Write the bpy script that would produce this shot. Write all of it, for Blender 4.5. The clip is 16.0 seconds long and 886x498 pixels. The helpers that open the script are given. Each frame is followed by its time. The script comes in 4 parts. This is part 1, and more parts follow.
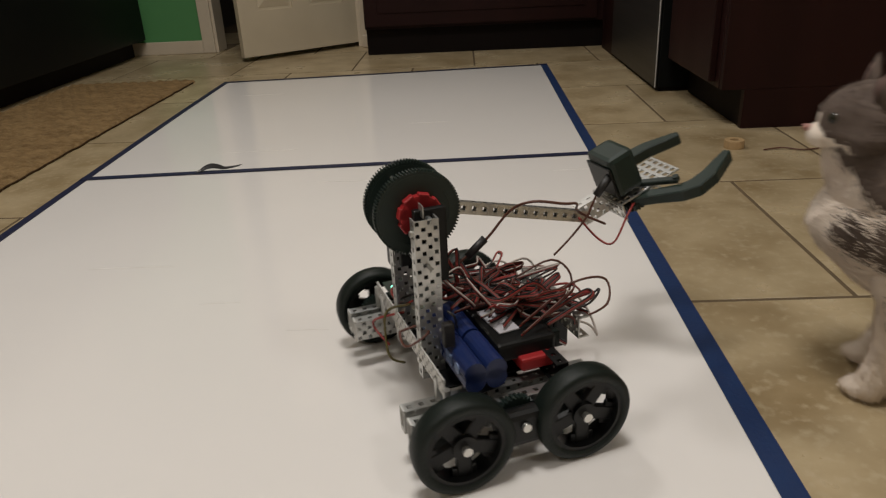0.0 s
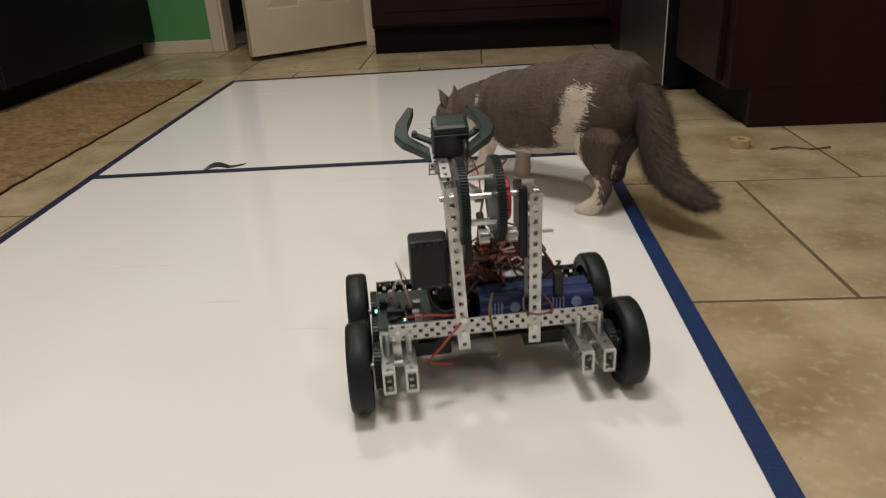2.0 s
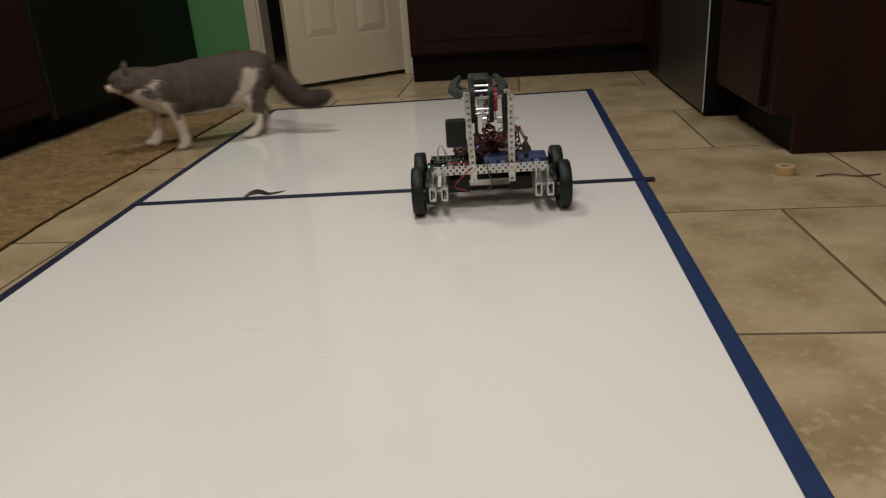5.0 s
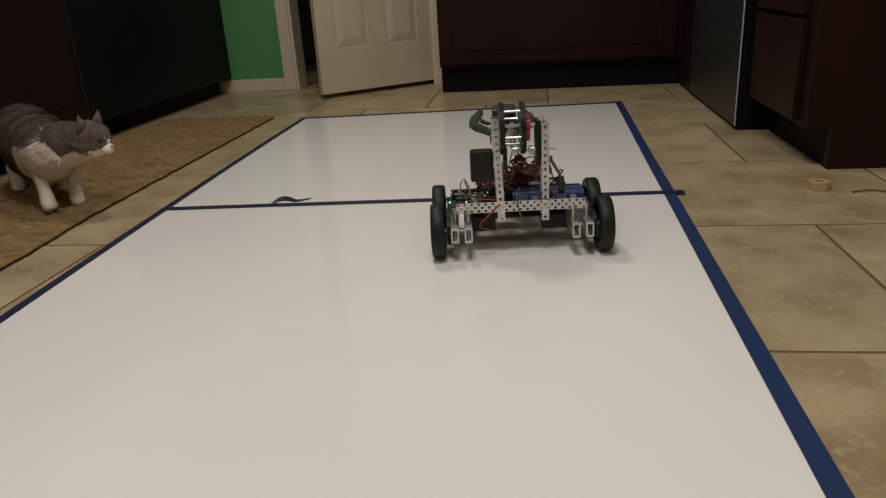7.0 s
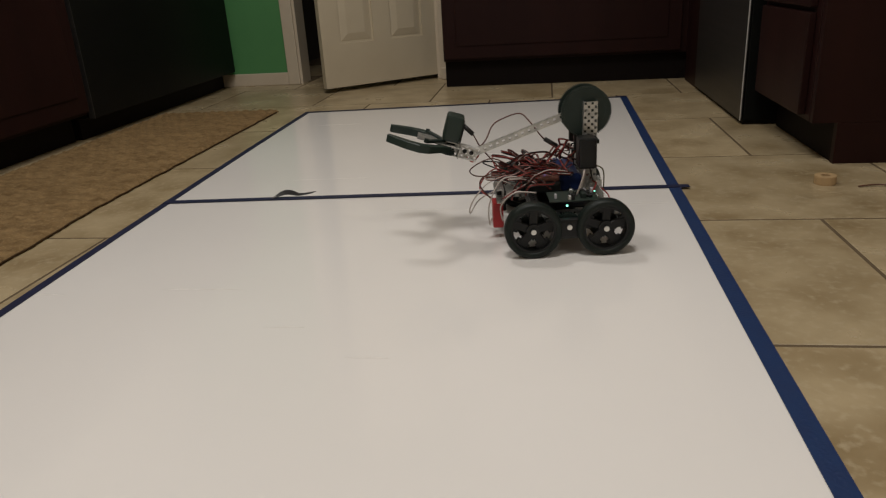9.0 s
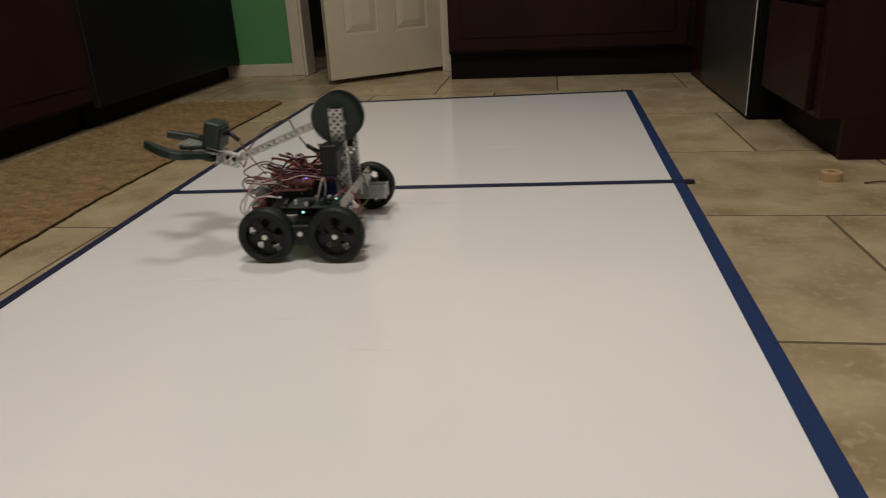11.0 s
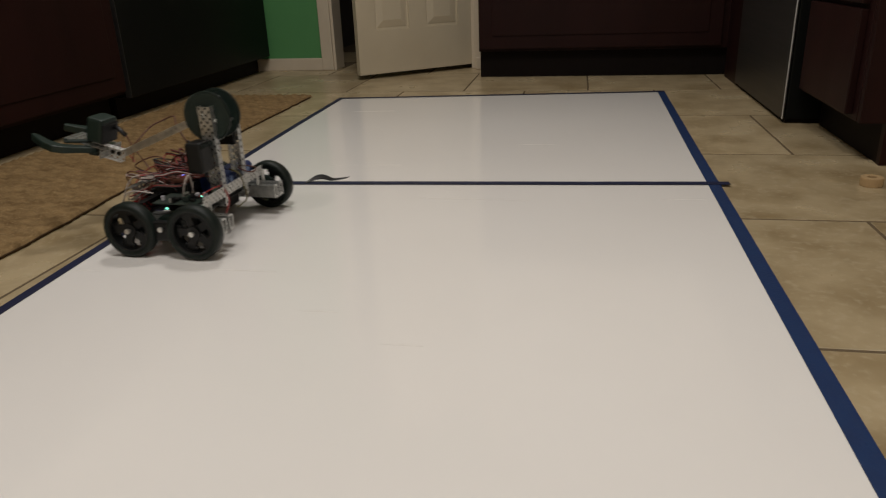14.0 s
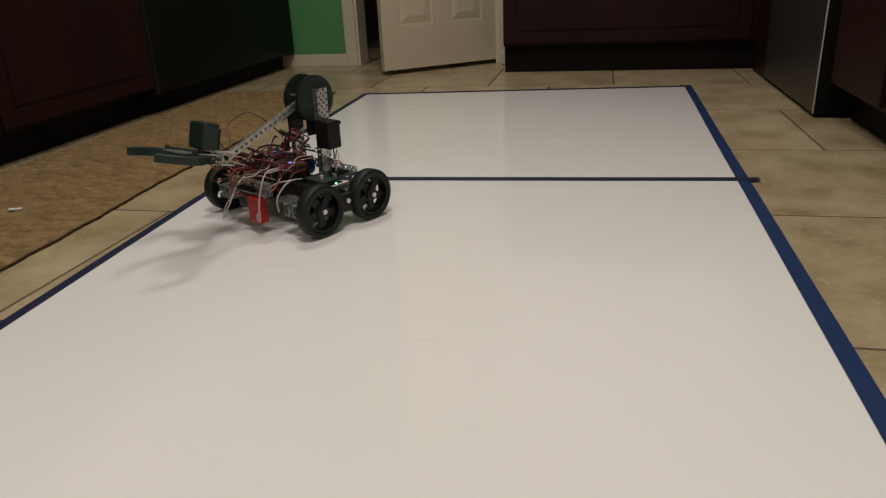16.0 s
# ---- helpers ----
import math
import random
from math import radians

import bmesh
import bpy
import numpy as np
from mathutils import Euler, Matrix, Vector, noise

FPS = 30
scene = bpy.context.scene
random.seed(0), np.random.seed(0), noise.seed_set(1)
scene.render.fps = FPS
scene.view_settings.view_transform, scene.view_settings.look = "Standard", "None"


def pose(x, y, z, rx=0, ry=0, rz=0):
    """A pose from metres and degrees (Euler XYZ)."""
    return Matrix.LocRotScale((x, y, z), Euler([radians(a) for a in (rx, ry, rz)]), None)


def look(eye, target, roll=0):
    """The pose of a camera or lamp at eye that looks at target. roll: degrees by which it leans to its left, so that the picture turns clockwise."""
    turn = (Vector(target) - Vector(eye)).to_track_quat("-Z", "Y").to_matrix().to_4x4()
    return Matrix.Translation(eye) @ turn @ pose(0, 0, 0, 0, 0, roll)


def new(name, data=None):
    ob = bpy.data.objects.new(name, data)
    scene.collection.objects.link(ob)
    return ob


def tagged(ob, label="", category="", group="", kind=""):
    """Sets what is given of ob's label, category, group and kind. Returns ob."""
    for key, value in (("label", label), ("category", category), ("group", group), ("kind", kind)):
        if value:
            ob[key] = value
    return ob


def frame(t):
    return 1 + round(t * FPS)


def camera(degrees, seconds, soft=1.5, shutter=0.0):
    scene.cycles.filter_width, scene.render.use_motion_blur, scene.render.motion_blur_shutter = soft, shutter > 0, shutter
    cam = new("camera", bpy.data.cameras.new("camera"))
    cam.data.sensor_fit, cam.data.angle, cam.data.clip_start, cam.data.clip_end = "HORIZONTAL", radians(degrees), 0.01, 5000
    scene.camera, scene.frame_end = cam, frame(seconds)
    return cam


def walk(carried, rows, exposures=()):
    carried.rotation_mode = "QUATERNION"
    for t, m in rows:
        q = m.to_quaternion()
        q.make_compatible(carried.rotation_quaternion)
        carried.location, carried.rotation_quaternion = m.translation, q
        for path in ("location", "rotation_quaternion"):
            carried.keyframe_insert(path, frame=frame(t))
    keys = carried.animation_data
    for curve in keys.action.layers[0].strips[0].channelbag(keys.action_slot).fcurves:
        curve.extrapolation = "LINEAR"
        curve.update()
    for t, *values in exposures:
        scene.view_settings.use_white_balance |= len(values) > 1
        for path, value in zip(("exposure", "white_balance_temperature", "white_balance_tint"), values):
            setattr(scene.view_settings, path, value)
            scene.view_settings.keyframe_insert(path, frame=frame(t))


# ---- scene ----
cam = camera(63.3, 16.0, soft=1.25, shutter=0.5)
PATH = [
    (0, (-0.302, -1.656, 0.494), (-0.379, 0.175, -0.308), -2.8),
    (0.5, (-0.299, -1.658, 0.498), (-0.382, 0.173, -0.303), -2.4),
    (1, (-0.295, -1.658, 0.496), (-0.387, 0.173, -0.303), -2.8),
    (1.5, (-0.287, -1.655, 0.496), (-0.386, 0.175, -0.306), -3.0),
    (2, (-0.287, -1.654, 0.494), (-0.393, 0.174, -0.31), -3.0),
    (2.5, (-0.29, -1.656, 0.495), (-0.423, 0.172, -0.303), -3.1),
    (3, (-0.29, -1.652, 0.494), (-0.427, 0.178, -0.302), -3.2),
    (3.5, (-0.287, -1.651, 0.498), (-0.438, 0.186, -0.279), -4.2),
    (6, (-0.288, -1.639, 0.49), (-0.537, 0.213, -0.223), -3.4),
    (6.5, (-0.287, -1.638, 0.489), (-0.558, 0.215, -0.214), -3.6),
    (7, (-0.289, -1.639, 0.489), (-0.564, 0.215, -0.211), -3.5),
    (7.5, (-0.286, -1.637, 0.488), (-0.556, 0.218, -0.21), -3.7),
    (8, (-0.288, -1.637, 0.489), (-0.562, 0.218, -0.207), -3.5),
    (8.5, (-0.289, -1.639, 0.486), (-0.57, 0.214, -0.211), -3.3),
    (9, (-0.288, -1.635, 0.483), (-0.574, 0.213, -0.227), -3.5),
    (11.5, (-0.293, -1.635, 0.483), (-0.588, 0.204, -0.246), -2.9),
    (12, (-0.297, -1.632, 0.482), (-0.594, 0.206, -0.248), -2.8),
    (12.5, (-0.303, -1.633, 0.484), (-0.611, 0.202, -0.247), -2.7),
    (13, (-0.302, -1.625, 0.476), (-0.627, 0.21, -0.251), -2.5),
    (13.5, (-0.304, -1.628, 0.477), (-0.644, 0.204, -0.251), -2.4),
    (14, (-0.309, -1.627, 0.475), (-0.66, 0.202, -0.254), -2.2),
    (14.5, (-0.313, -1.63, 0.476), (-0.677, 0.195, -0.255), -2.4),
    (15, (-0.316, -1.631, 0.479), (-0.696, 0.19, -0.255), -2.7),
    (15.5, (-0.313, -1.629, 0.476), (-0.714, 0.188, -0.257), -2.8),
    (16, (-0.317, -1.627, 0.475), (-0.727, 0.186, -0.263), -2.7),
]
walk(cam, [(t, look(eye, target, roll)) for t, eye, target, roll in PATH],
     exposures=[(0, 0.05), (0.5, 0.13), (1, 0.2), (1.5, 0.27), (2.5, 0.25), (3.5, 0.25), (5.8, 0.0), (9, -0.02), (12.5, 0.0), (16, 0.03)])

# ---- light ----
world = bpy.data.worlds.new("world")
world.use_nodes = True
world.node_tree.nodes["Background"].inputs[0].default_value = (1.0, 0.86, 0.7, 1)
world.node_tree.nodes["Background"].inputs[1].default_value = 0.02
scene.world = world
scene.view_settings.exposure = 0.0


def ceiling_lamp(name, x, y, sx, sy, watts):
    data = bpy.data.lights.new(name, "AREA")
    data.shape, data.size, data.size_y = "RECTANGLE", sx, sy
    data.energy, data.color = watts, (1.0, 0.955, 0.915)
    ob = new(name, data)
    ob.matrix_basis = pose(x, y, 2.40)
    return ob


ceiling_lamp("unseen_lamp", -1.0, 0.55, 0.36, 0.36, 15.5)
# unseen, added to balance brightness between the board's near and far parts
ceiling_lamp("unseen_lamp", -0.4, -1.15, 0.5, 0.4, 24.5)
# two unseen fill lights behind the camera, added to lighten the robot's shadow
ceiling_lamp("unseen_lamp", 1.1, -2.3, 0.35, 0.35, 9)
ceiling_lamp("unseen_lamp", -1.7, -2.2, 0.35, 0.35, 9)


# ---- materials ----
def material(name, base, rough=0.5, metal=0.0, second=None, scale=20.0, amount=0.5, bump=0.0, bump_scale=80.0,
             fine=None, island=0.0, coat=0.0, emit=None, detail=6.0, spec=0.5, rough_var=0.0, stretch=(1, 1, 1), shift=False):
    """A surface with a base colour, a second colour in cloudy patches, fine grain and relief."""
    m = bpy.data.materials.new(name)
    m.use_nodes = True
    nt = m.node_tree
    b = nt.nodes["Principled BSDF"]
    b.inputs["Roughness"].default_value = rough
    b.inputs["Metallic"].default_value = metal
    b.inputs["Coat Weight"].default_value = coat
    b.inputs["Specular IOR Level"].default_value = spec
    co = nt.nodes.new("ShaderNodeTexCoord")
    mp = nt.nodes.new("ShaderNodeMapping")
    mp.inputs["Scale"].default_value = stretch
    nt.links.new(co.outputs["Object"], mp.inputs["Vector"])
    if shift:
        info = nt.nodes.new("ShaderNodeObjectInfo")
        far = nt.nodes.new("ShaderNodeVectorMath")
        far.operation = "SCALE"
        far.inputs[0].default_value, = ((37.0, 19.0, 53.0),)
        nt.links.new(info.outputs["Random"], far.inputs["Scale"])
        nt.links.new(far.outputs[0], mp.inputs["Location"])
    colour = nt.nodes.new("ShaderNodeMix")
    colour.data_type = "RGBA"
    colour.inputs[6].default_value = (*base, 1)
    colour.inputs[7].default_value = (*(second or tuple(c * 0.75 for c in base)), 1)
    n1 = nt.nodes.new("ShaderNodeTexNoise")
    n1.inputs["Scale"].default_value, n1.inputs["Detail"].default_value = scale, detail
    nt.links.new(mp.outputs[0], n1.inputs["Vector"])
    ramp = nt.nodes.new("ShaderNodeMapRange")
    ramp.inputs[1].default_value, ramp.inputs[2].default_value = 0.35, 0.7
    ramp.inputs[3].default_value, ramp.inputs[4].default_value = 0.0, amount
    nt.links.new(n1.outputs[0], ramp.inputs[0])
    nt.links.new(ramp.outputs[0], colour.inputs[0])
    out = colour.outputs[2]
    if fine:
        n3 = nt.nodes.new("ShaderNodeTexNoise")
        n3.inputs["Scale"].default_value, n3.inputs["Detail"].default_value = scale * 9, 4
        nt.links.new(mp.outputs[0], n3.inputs["Vector"])
        r3 = nt.nodes.new("ShaderNodeMapRange")
        r3.inputs[1].default_value, r3.inputs[2].default_value = 0.52, 0.72
        r3.inputs[3].default_value, r3.inputs[4].default_value = 0.0, 0.6
        nt.links.new(n3.outputs[0], r3.inputs[0])
        mix = nt.nodes.new("ShaderNodeMix")
        mix.data_type = "RGBA"
        mix.inputs[7].default_value = (*fine, 1)
        nt.links.new(out, mix.inputs[6])
        nt.links.new(r3.outputs[0], mix.inputs[0])
        out = mix.outputs[2]
    if island:
        oi = nt.nodes.new("ShaderNodeObjectInfo")
        hsv = nt.nodes.new("ShaderNodeHueSaturation")
        mr = nt.nodes.new("ShaderNodeMapRange")
        mr.inputs[3].default_value, mr.inputs[4].default_value = 1 - island, 1 + island
        nt.links.new(oi.outputs["Random"], mr.inputs[0])
        nt.links.new(mr.outputs[0], hsv.inputs["Value"])
        nt.links.new(out, hsv.inputs["Color"])
        out = hsv.outputs[0]
    nt.links.new(out, b.inputs["Base Color"])
    if rough_var:
        rr = nt.nodes.new("ShaderNodeMapRange")
        rr.inputs[3].default_value, rr.inputs[4].default_value = rough - rough_var, rough + rough_var
        nt.links.new(n1.outputs[0], rr.inputs[0])
        nt.links.new(rr.outputs[0], b.inputs["Roughness"])
    if bump:
        n2 = nt.nodes.new("ShaderNodeTexNoise")
        n2.inputs["Scale"].default_value, n2.inputs["Detail"].default_value = bump_scale, 5
        nt.links.new(mp.outputs[0], n2.inputs["Vector"])
        bp = nt.nodes.new("ShaderNodeBump")
        bp.inputs["Strength"].default_value, bp.inputs["Distance"].default_value = bump, 0.002
        nt.links.new(n2.outputs[0], bp.inputs["Height"])
        nt.links.new(bp.outputs[0], b.inputs["Normal"])
    if emit:
        b.inputs["Emission Color"].default_value = (*emit[:3], 1)
        b.inputs["Emission Strength"].default_value = emit[3]
    return m


TILE = material("travertine_tile", (0.47, 0.376, 0.23), 0.3, second=(0.26, 0.188, 0.095), scale=7.5, amount=0.95, bump=0.15, bump_scale=30,
                fine=(0.5, 0.415, 0.275), island=0.09, rough_var=0.1, shift=True)
GROUT = material("brown_grout", (0.115, 0.08, 0.042), 0.85, scale=60, bump=0.4)
BOARD = material("white_board", (0.8, 0.775, 0.74), 0.12, second=(0.76, 0.73, 0.69), scale=2.2, amount=0.5, bump=0.03, bump_scale=14, rough_var=0.05)
SCUFF = material("grey_scuff", (0.7, 0.67, 0.63), 0.4, second=(0.78, 0.755, 0.72), scale=55, amount=1.0)
TAPE = material("blue_painters_tape", (0.005, 0.026, 0.096), 0.55, second=(0.006, 0.021, 0.08), scale=30, amount=0.8, bump=0.3, bump_scale=220)
TAPE_DARK = material("navy_tape", (0.008, 0.012, 0.045), 0.55, second=(0.006, 0.008, 0.03), scale=30, amount=0.8, bump=0.3, bump_scale=220)
WOOD = material("dark_cherry_wood", (0.02, 0.0062, 0.0054), 0.45, second=(0.012, 0.0038, 0.0034), scale=7, amount=0.8, bump=0.06, bump_scale=60,
                stretch=(1, 1, 0.12), rough_var=0.05, spec=0.15)
TOE = material("dark_toe_kick", (0.009, 0.006, 0.0055), 0.6, scale=12, spec=0.12)
BLACK_GLOSS = material("black_enamel", (0.005, 0.0054, 0.005), 0.4, scale=4, second=(0.0065, 0.007, 0.0065), spec=0.12)
STAINLESS = material("dark_stainless", (0.065, 0.062, 0.059), 0.4, metal=0.75, second=(0.1, 0.095, 0.09), scale=60, stretch=(1, 0.03, 1), bump=0.05, bump_scale=200)
STONE = material("speckled_worktop", (0.09, 0.075, 0.06), 0.25, second=(0.03, 0.025, 0.02), scale=120, amount=0.9)
GREEN = material("green_wall_paint", (0.085, 0.27, 0.095), 0.6, second=(0.075, 0.245, 0.085), scale=6, bump=0.12, bump_scale=160)
WALL = material("beige_wall_paint", (0.6, 0.54, 0.45), 0.7, second=(0.56, 0.5, 0.41), scale=5, bump=0.12, bump_scale=160)
TRIM = material("cream_trim_paint", (0.6, 0.52, 0.4), 0.4, second=(0.52, 0.44, 0.33), scale=9, bump=0.04)
DOORP = material("cream_door_paint", (0.56, 0.49, 0.36), 0.42, second=(0.5, 0.43, 0.31), scale=6, bump=0.05, bump_scale=120)
CEIL = material("white_ceiling_paint", (0.75, 0.72, 0.66), 0.8, scale=8, bump=0.2)
# wall colour darkened to stand for the unlit room behind the doorway
UNLIT_HALL = material("unlit_hall_wall", (0.12, 0.1, 0.08), 0.8, scale=6)
JUTE = material("woven_jute", (0.25, 0.163, 0.074), 0.9, second=(0.125, 0.074, 0.03), stretch=(0.6, 1.8, 1), scale=30, amount=0.9, bump=0.6, bump_scale=260, fine=(0.4, 0.29, 0.155), spec=0.15)
# dark brown that stands for shade under the rug's edge
RUG_GAP = material("rug_gap_shade", (0.06, 0.036, 0.016), 0.9, second=(0.03, 0.018, 0.008), scale=120, amount=0.9, bump=0.6, bump_scale=260, spec=0.1)
STEEL = material("zinc_plated_steel", (0.64, 0.64, 0.62), 0.36, metal=0.95, second=(0.4, 0.41, 0.4), scale=70, amount=0.8, bump=0.06, rough_var=0.1)
PLATE = material("matt_grey_steel", (0.66, 0.65, 0.62), 0.5, metal=0.45, second=(0.52, 0.52, 0.5), scale=70, amount=0.7, rough_var=0.1)
TYRE = material("dark_green_rubber", (0.005, 0.0092, 0.007), 0.5, spec=0.3, second=(0.008, 0.0125, 0.01), scale=60, amount=0.8, bump=0.25, bump_scale=300)
RIM = material("black_plastic", (0.0045, 0.005, 0.005), 0.42, spec=0.35, scale=40, bump=0.05)
GEAR = material("dark_green_plastic", (0.009, 0.019, 0.015), 0.45, second=(0.007, 0.014, 0.011), scale=50, bump=0.06)
CLAW = material("green_grey_plastic", (0.009, 0.022, 0.016), 0.45, second=(0.007, 0.016, 0.012), scale=50, bump=0.08)
RED = material("red_plastic", (0.36, 0.02, 0.022), 0.45, second=(0.28, 0.015, 0.017), scale=50)
BLUE = material("blue_wrap", (0.012, 0.026, 0.11), 0.32, second=(0.01, 0.02, 0.075), scale=30, bump=0.1, bump_scale=90)
LABEL = material("pale_label", (0.5, 0.49, 0.52), 0.5, scale=60)
SILVERPRINT = material("silver_print", (0.22, 0.3, 0.5), 0.5, scale=60)
BOARDGREEN = material("green_circuit_board", (0.014, 0.03, 0.022), 0.45, scale=140, second=(0.03, 0.03, 0.025), amount=0.9)
WIRE_RED = material("red_wire", (0.27, 0.03, 0.024), 0.5, scale=40)
WIRE_BROWN = material("brown_wire", (0.1, 0.035, 0.022), 0.5, scale=40)
WIRE_BLACK = material("black_wire", (0.012, 0.011, 0.011), 0.5, scale=40)
WIRE_WHITE = material("grey_white_wire", (0.5, 0.44, 0.4), 0.5, scale=40)
WIRE_OLIVE = material("olive_wire", (0.12, 0.1, 0.03), 0.5, scale=40)
BRASS = material("bright_screw", (0.75, 0.74, 0.7), 0.3, metal=0.9, scale=30)
GLOW_GREEN = material("green_glow", (0.1, 0.8, 0.5), 0.4, emit=(0.25, 1.0, 0.7, 2.5))
GLOW_BLUE = material("violet_glow", (0.2, 0.2, 0.9), 0.4, emit=(0.25, 0.25, 1.0, 2.0))
MASKING = material("masking_tape", (0.42, 0.29, 0.15), 0.5, second=(0.38, 0.25, 0.12), scale=30, bump=0.1)
PAPER = material("white_scrap", (0.75, 0.72, 0.68), 0.7, scale=30)
FUR_GREY = material("grey_brown_fur", (0.14, 0.108, 0.09), 0.9, second=(0.088, 0.067, 0.055), scale=16, amount=0.9, bump=0.5, bump_scale=160, fine=(0.17, 0.135, 0.11), spec=0.12, stretch=(0.7, 2.0, 0.6))
FUR_WHITE = material("white_fur", (0.8, 0.71, 0.61), 0.9, second=(0.68, 0.58, 0.49), scale=18, amount=0.8, bump=0.5, bump_scale=160, spec=0.12)
NOSE = material("pink_nose", (0.4, 0.2, 0.17), 0.5, scale=40)
EAR_SKIN = material("grey_pink_skin", (0.16, 0.105, 0.09), 0.7, scale=60, spec=0.2)
EYE = material("cat_eye", (0.012, 0.014, 0.006), 0.15, scale=40)


# ---- mesh helpers ----
def link(name, bm, mat, parent=None, label="", smooth=False, kind=""):
    me = bpy.data.meshes.new(name)
    bm.normal_update()
    bm.to_mesh(me)
    bm.free()
    for m in mat if isinstance(mat, (list, tuple)) else [mat]:
        me.materials.append(m)
    if smooth:
        for p in me.polygons:
            p.use_smooth = True
    ob = new(name, me)
    if parent:
        ob.parent = parent
    if label or kind:
        tagged(ob, label, kind=kind)
    return ob


def part(name, bm, mat, parent, label="", smooth=False, kind=""):
    return link(name, bm, mat, parent, label, smooth, kind)


def empty(name, label, category, m=None, group="", kind=""):
    ob = new(name)
    ob.empty_display_size = 0.05
    if m is not None:
        ob.matrix_basis = m
    return tagged(ob, label, category, group, kind)


def box(bm, x0, x1, y0, y1, z0, z1, bevel=0.0, m=None, seg=2):
    vs = bmesh.ops.create_cube(bm, size=1.0)["verts"]
    mat = Matrix.Translation(((x0 + x1) / 2, (y0 + y1) / 2, (z0 + z1) / 2)) @ Matrix.Diagonal((x1 - x0, y1 - y0, z1 - z0, 1))
    bmesh.ops.transform(bm, matrix=mat, verts=vs)
    if bevel:
        es = list({e for v in vs for e in v.link_edges})
        r = bmesh.ops.bevel(bm, geom=es, offset=bevel, segments=seg, affect="EDGES", profile=0.6)
        vs = list({v for v in vs if v.is_valid} | {v for f in r["faces"] for v in f.verts})
    if m is not None:
        bmesh.ops.transform(bm, matrix=m, verts=vs)
    return bm


def fresh():
    return bmesh.new()


def cyl(bm, r, h, m, seg=20, r2=None):
    """A closed round bar along local z, from 0 to h."""
    vs = bmesh.ops.create_cone(bm, cap_ends=True, segments=seg, radius1=r, radius2=r if r2 is None else r2, depth=h)["verts"]
    bmesh.ops.transform(bm, matrix=m @ Matrix.Translation((0, 0, h / 2)), verts=vs)
    return bm


def lathe(bm, profile, seg=40, m=None):
    """A closed ring: profile points (radius, height along z) turned round the z axis."""
    rings = []
    for k in range(seg):
        a = 2 * math.pi * k / seg
        rings.append([bm.verts.new((r * math.cos(a), r * math.sin(a), z)) for r, z in profile])
    n = len(profile)
    for k in range(seg):
        a, b = rings[k], rings[(k + 1) % seg]
        for i in range(n):
            j = (i + 1) % n
            bm.faces.new((a[i], b[i], b[j], a[j]))
    if m is not None:
        bmesh.ops.transform(bm, matrix=m, verts=[v for r in rings for v in r])
    return bm


def perforated(bm, m, cols, rows, pitch=0.0127, hole=0.0048, th=0.0013, stagger=False):
    """A sheet of square cells with a square hole in each (or in every second one), in local xy, from x = 0, centred on y."""
    h = pitch / 2
    k = hole / 2
    t = th / 2
    for i in range(cols):
        for j in range(rows):
            cx, cy = (i + 0.5) * pitch, (j + 0.5 - rows / 2) * pitch
            open_cell = not stagger or (i + j) % 2 == 0
            out = [(cx - h, cy - h), (cx + h, cy - h), (cx + h, cy + h), (cx - h, cy + h)]
            inn = [(cx - k, cy - k), (cx + k, cy - k), (cx + k, cy + k), (cx - k, cy + k)]
            to = [bm.verts.new(m @ Vector((x, y, t))) for x, y in out]
            bo = [bm.verts.new(m @ Vector((x, y, -t))) for x, y in out]
            if not open_cell:
                bm.faces.new(to)
                bm.faces.new(bo[::-1])
                continue
            ti = [bm.verts.new(m @ Vector((x, y, t))) for x, y in inn]
            bi = [bm.verts.new(m @ Vector((x, y, -t))) for x, y in inn]
            for a in range(4):
                b = (a + 1) % 4
                bm.faces.new((to[a], to[b], ti[b], ti[a]))
                bm.faces.new((bo[b], bo[a], bi[a], bi[b]))
                bm.faces.new((ti[a], ti[b], bi[b], bi[a]))
    lx, ly = cols * pitch, rows * pitch / 2
    for p, q in (((0, -ly), (lx, -ly)), ((lx, -ly), (lx, ly)), ((lx, ly), (0, ly)), ((0, ly), (0, -ly))):
        bm.faces.new([bm.verts.new(m @ Vector(v)) for v in ((*p, -t), (*q, -t), (*q, t), (*p, t))])
    return bm


def channel(bm, m, holes, closed=False):
    """A perforated C-section along local x: web in xy, flanges down. closed: a second web below."""
    w = 0.0127
    perforated(bm, m, holes * 2, 4, w / 2, 0.0044, stagger=True)
    for s in (-1, 1):
        perforated(bm, m @ Matrix.Translation((0, s * (w - 0.0007), -w / 2)) @ Matrix.Rotation(math.pi / 2, 4, "X"), holes, 1, w)
    if closed:
        perforated(bm, m @ Matrix.Translation((0, 0, -w)), holes * 2, 4, w / 2, 0.0044, stagger=True)
    return bm


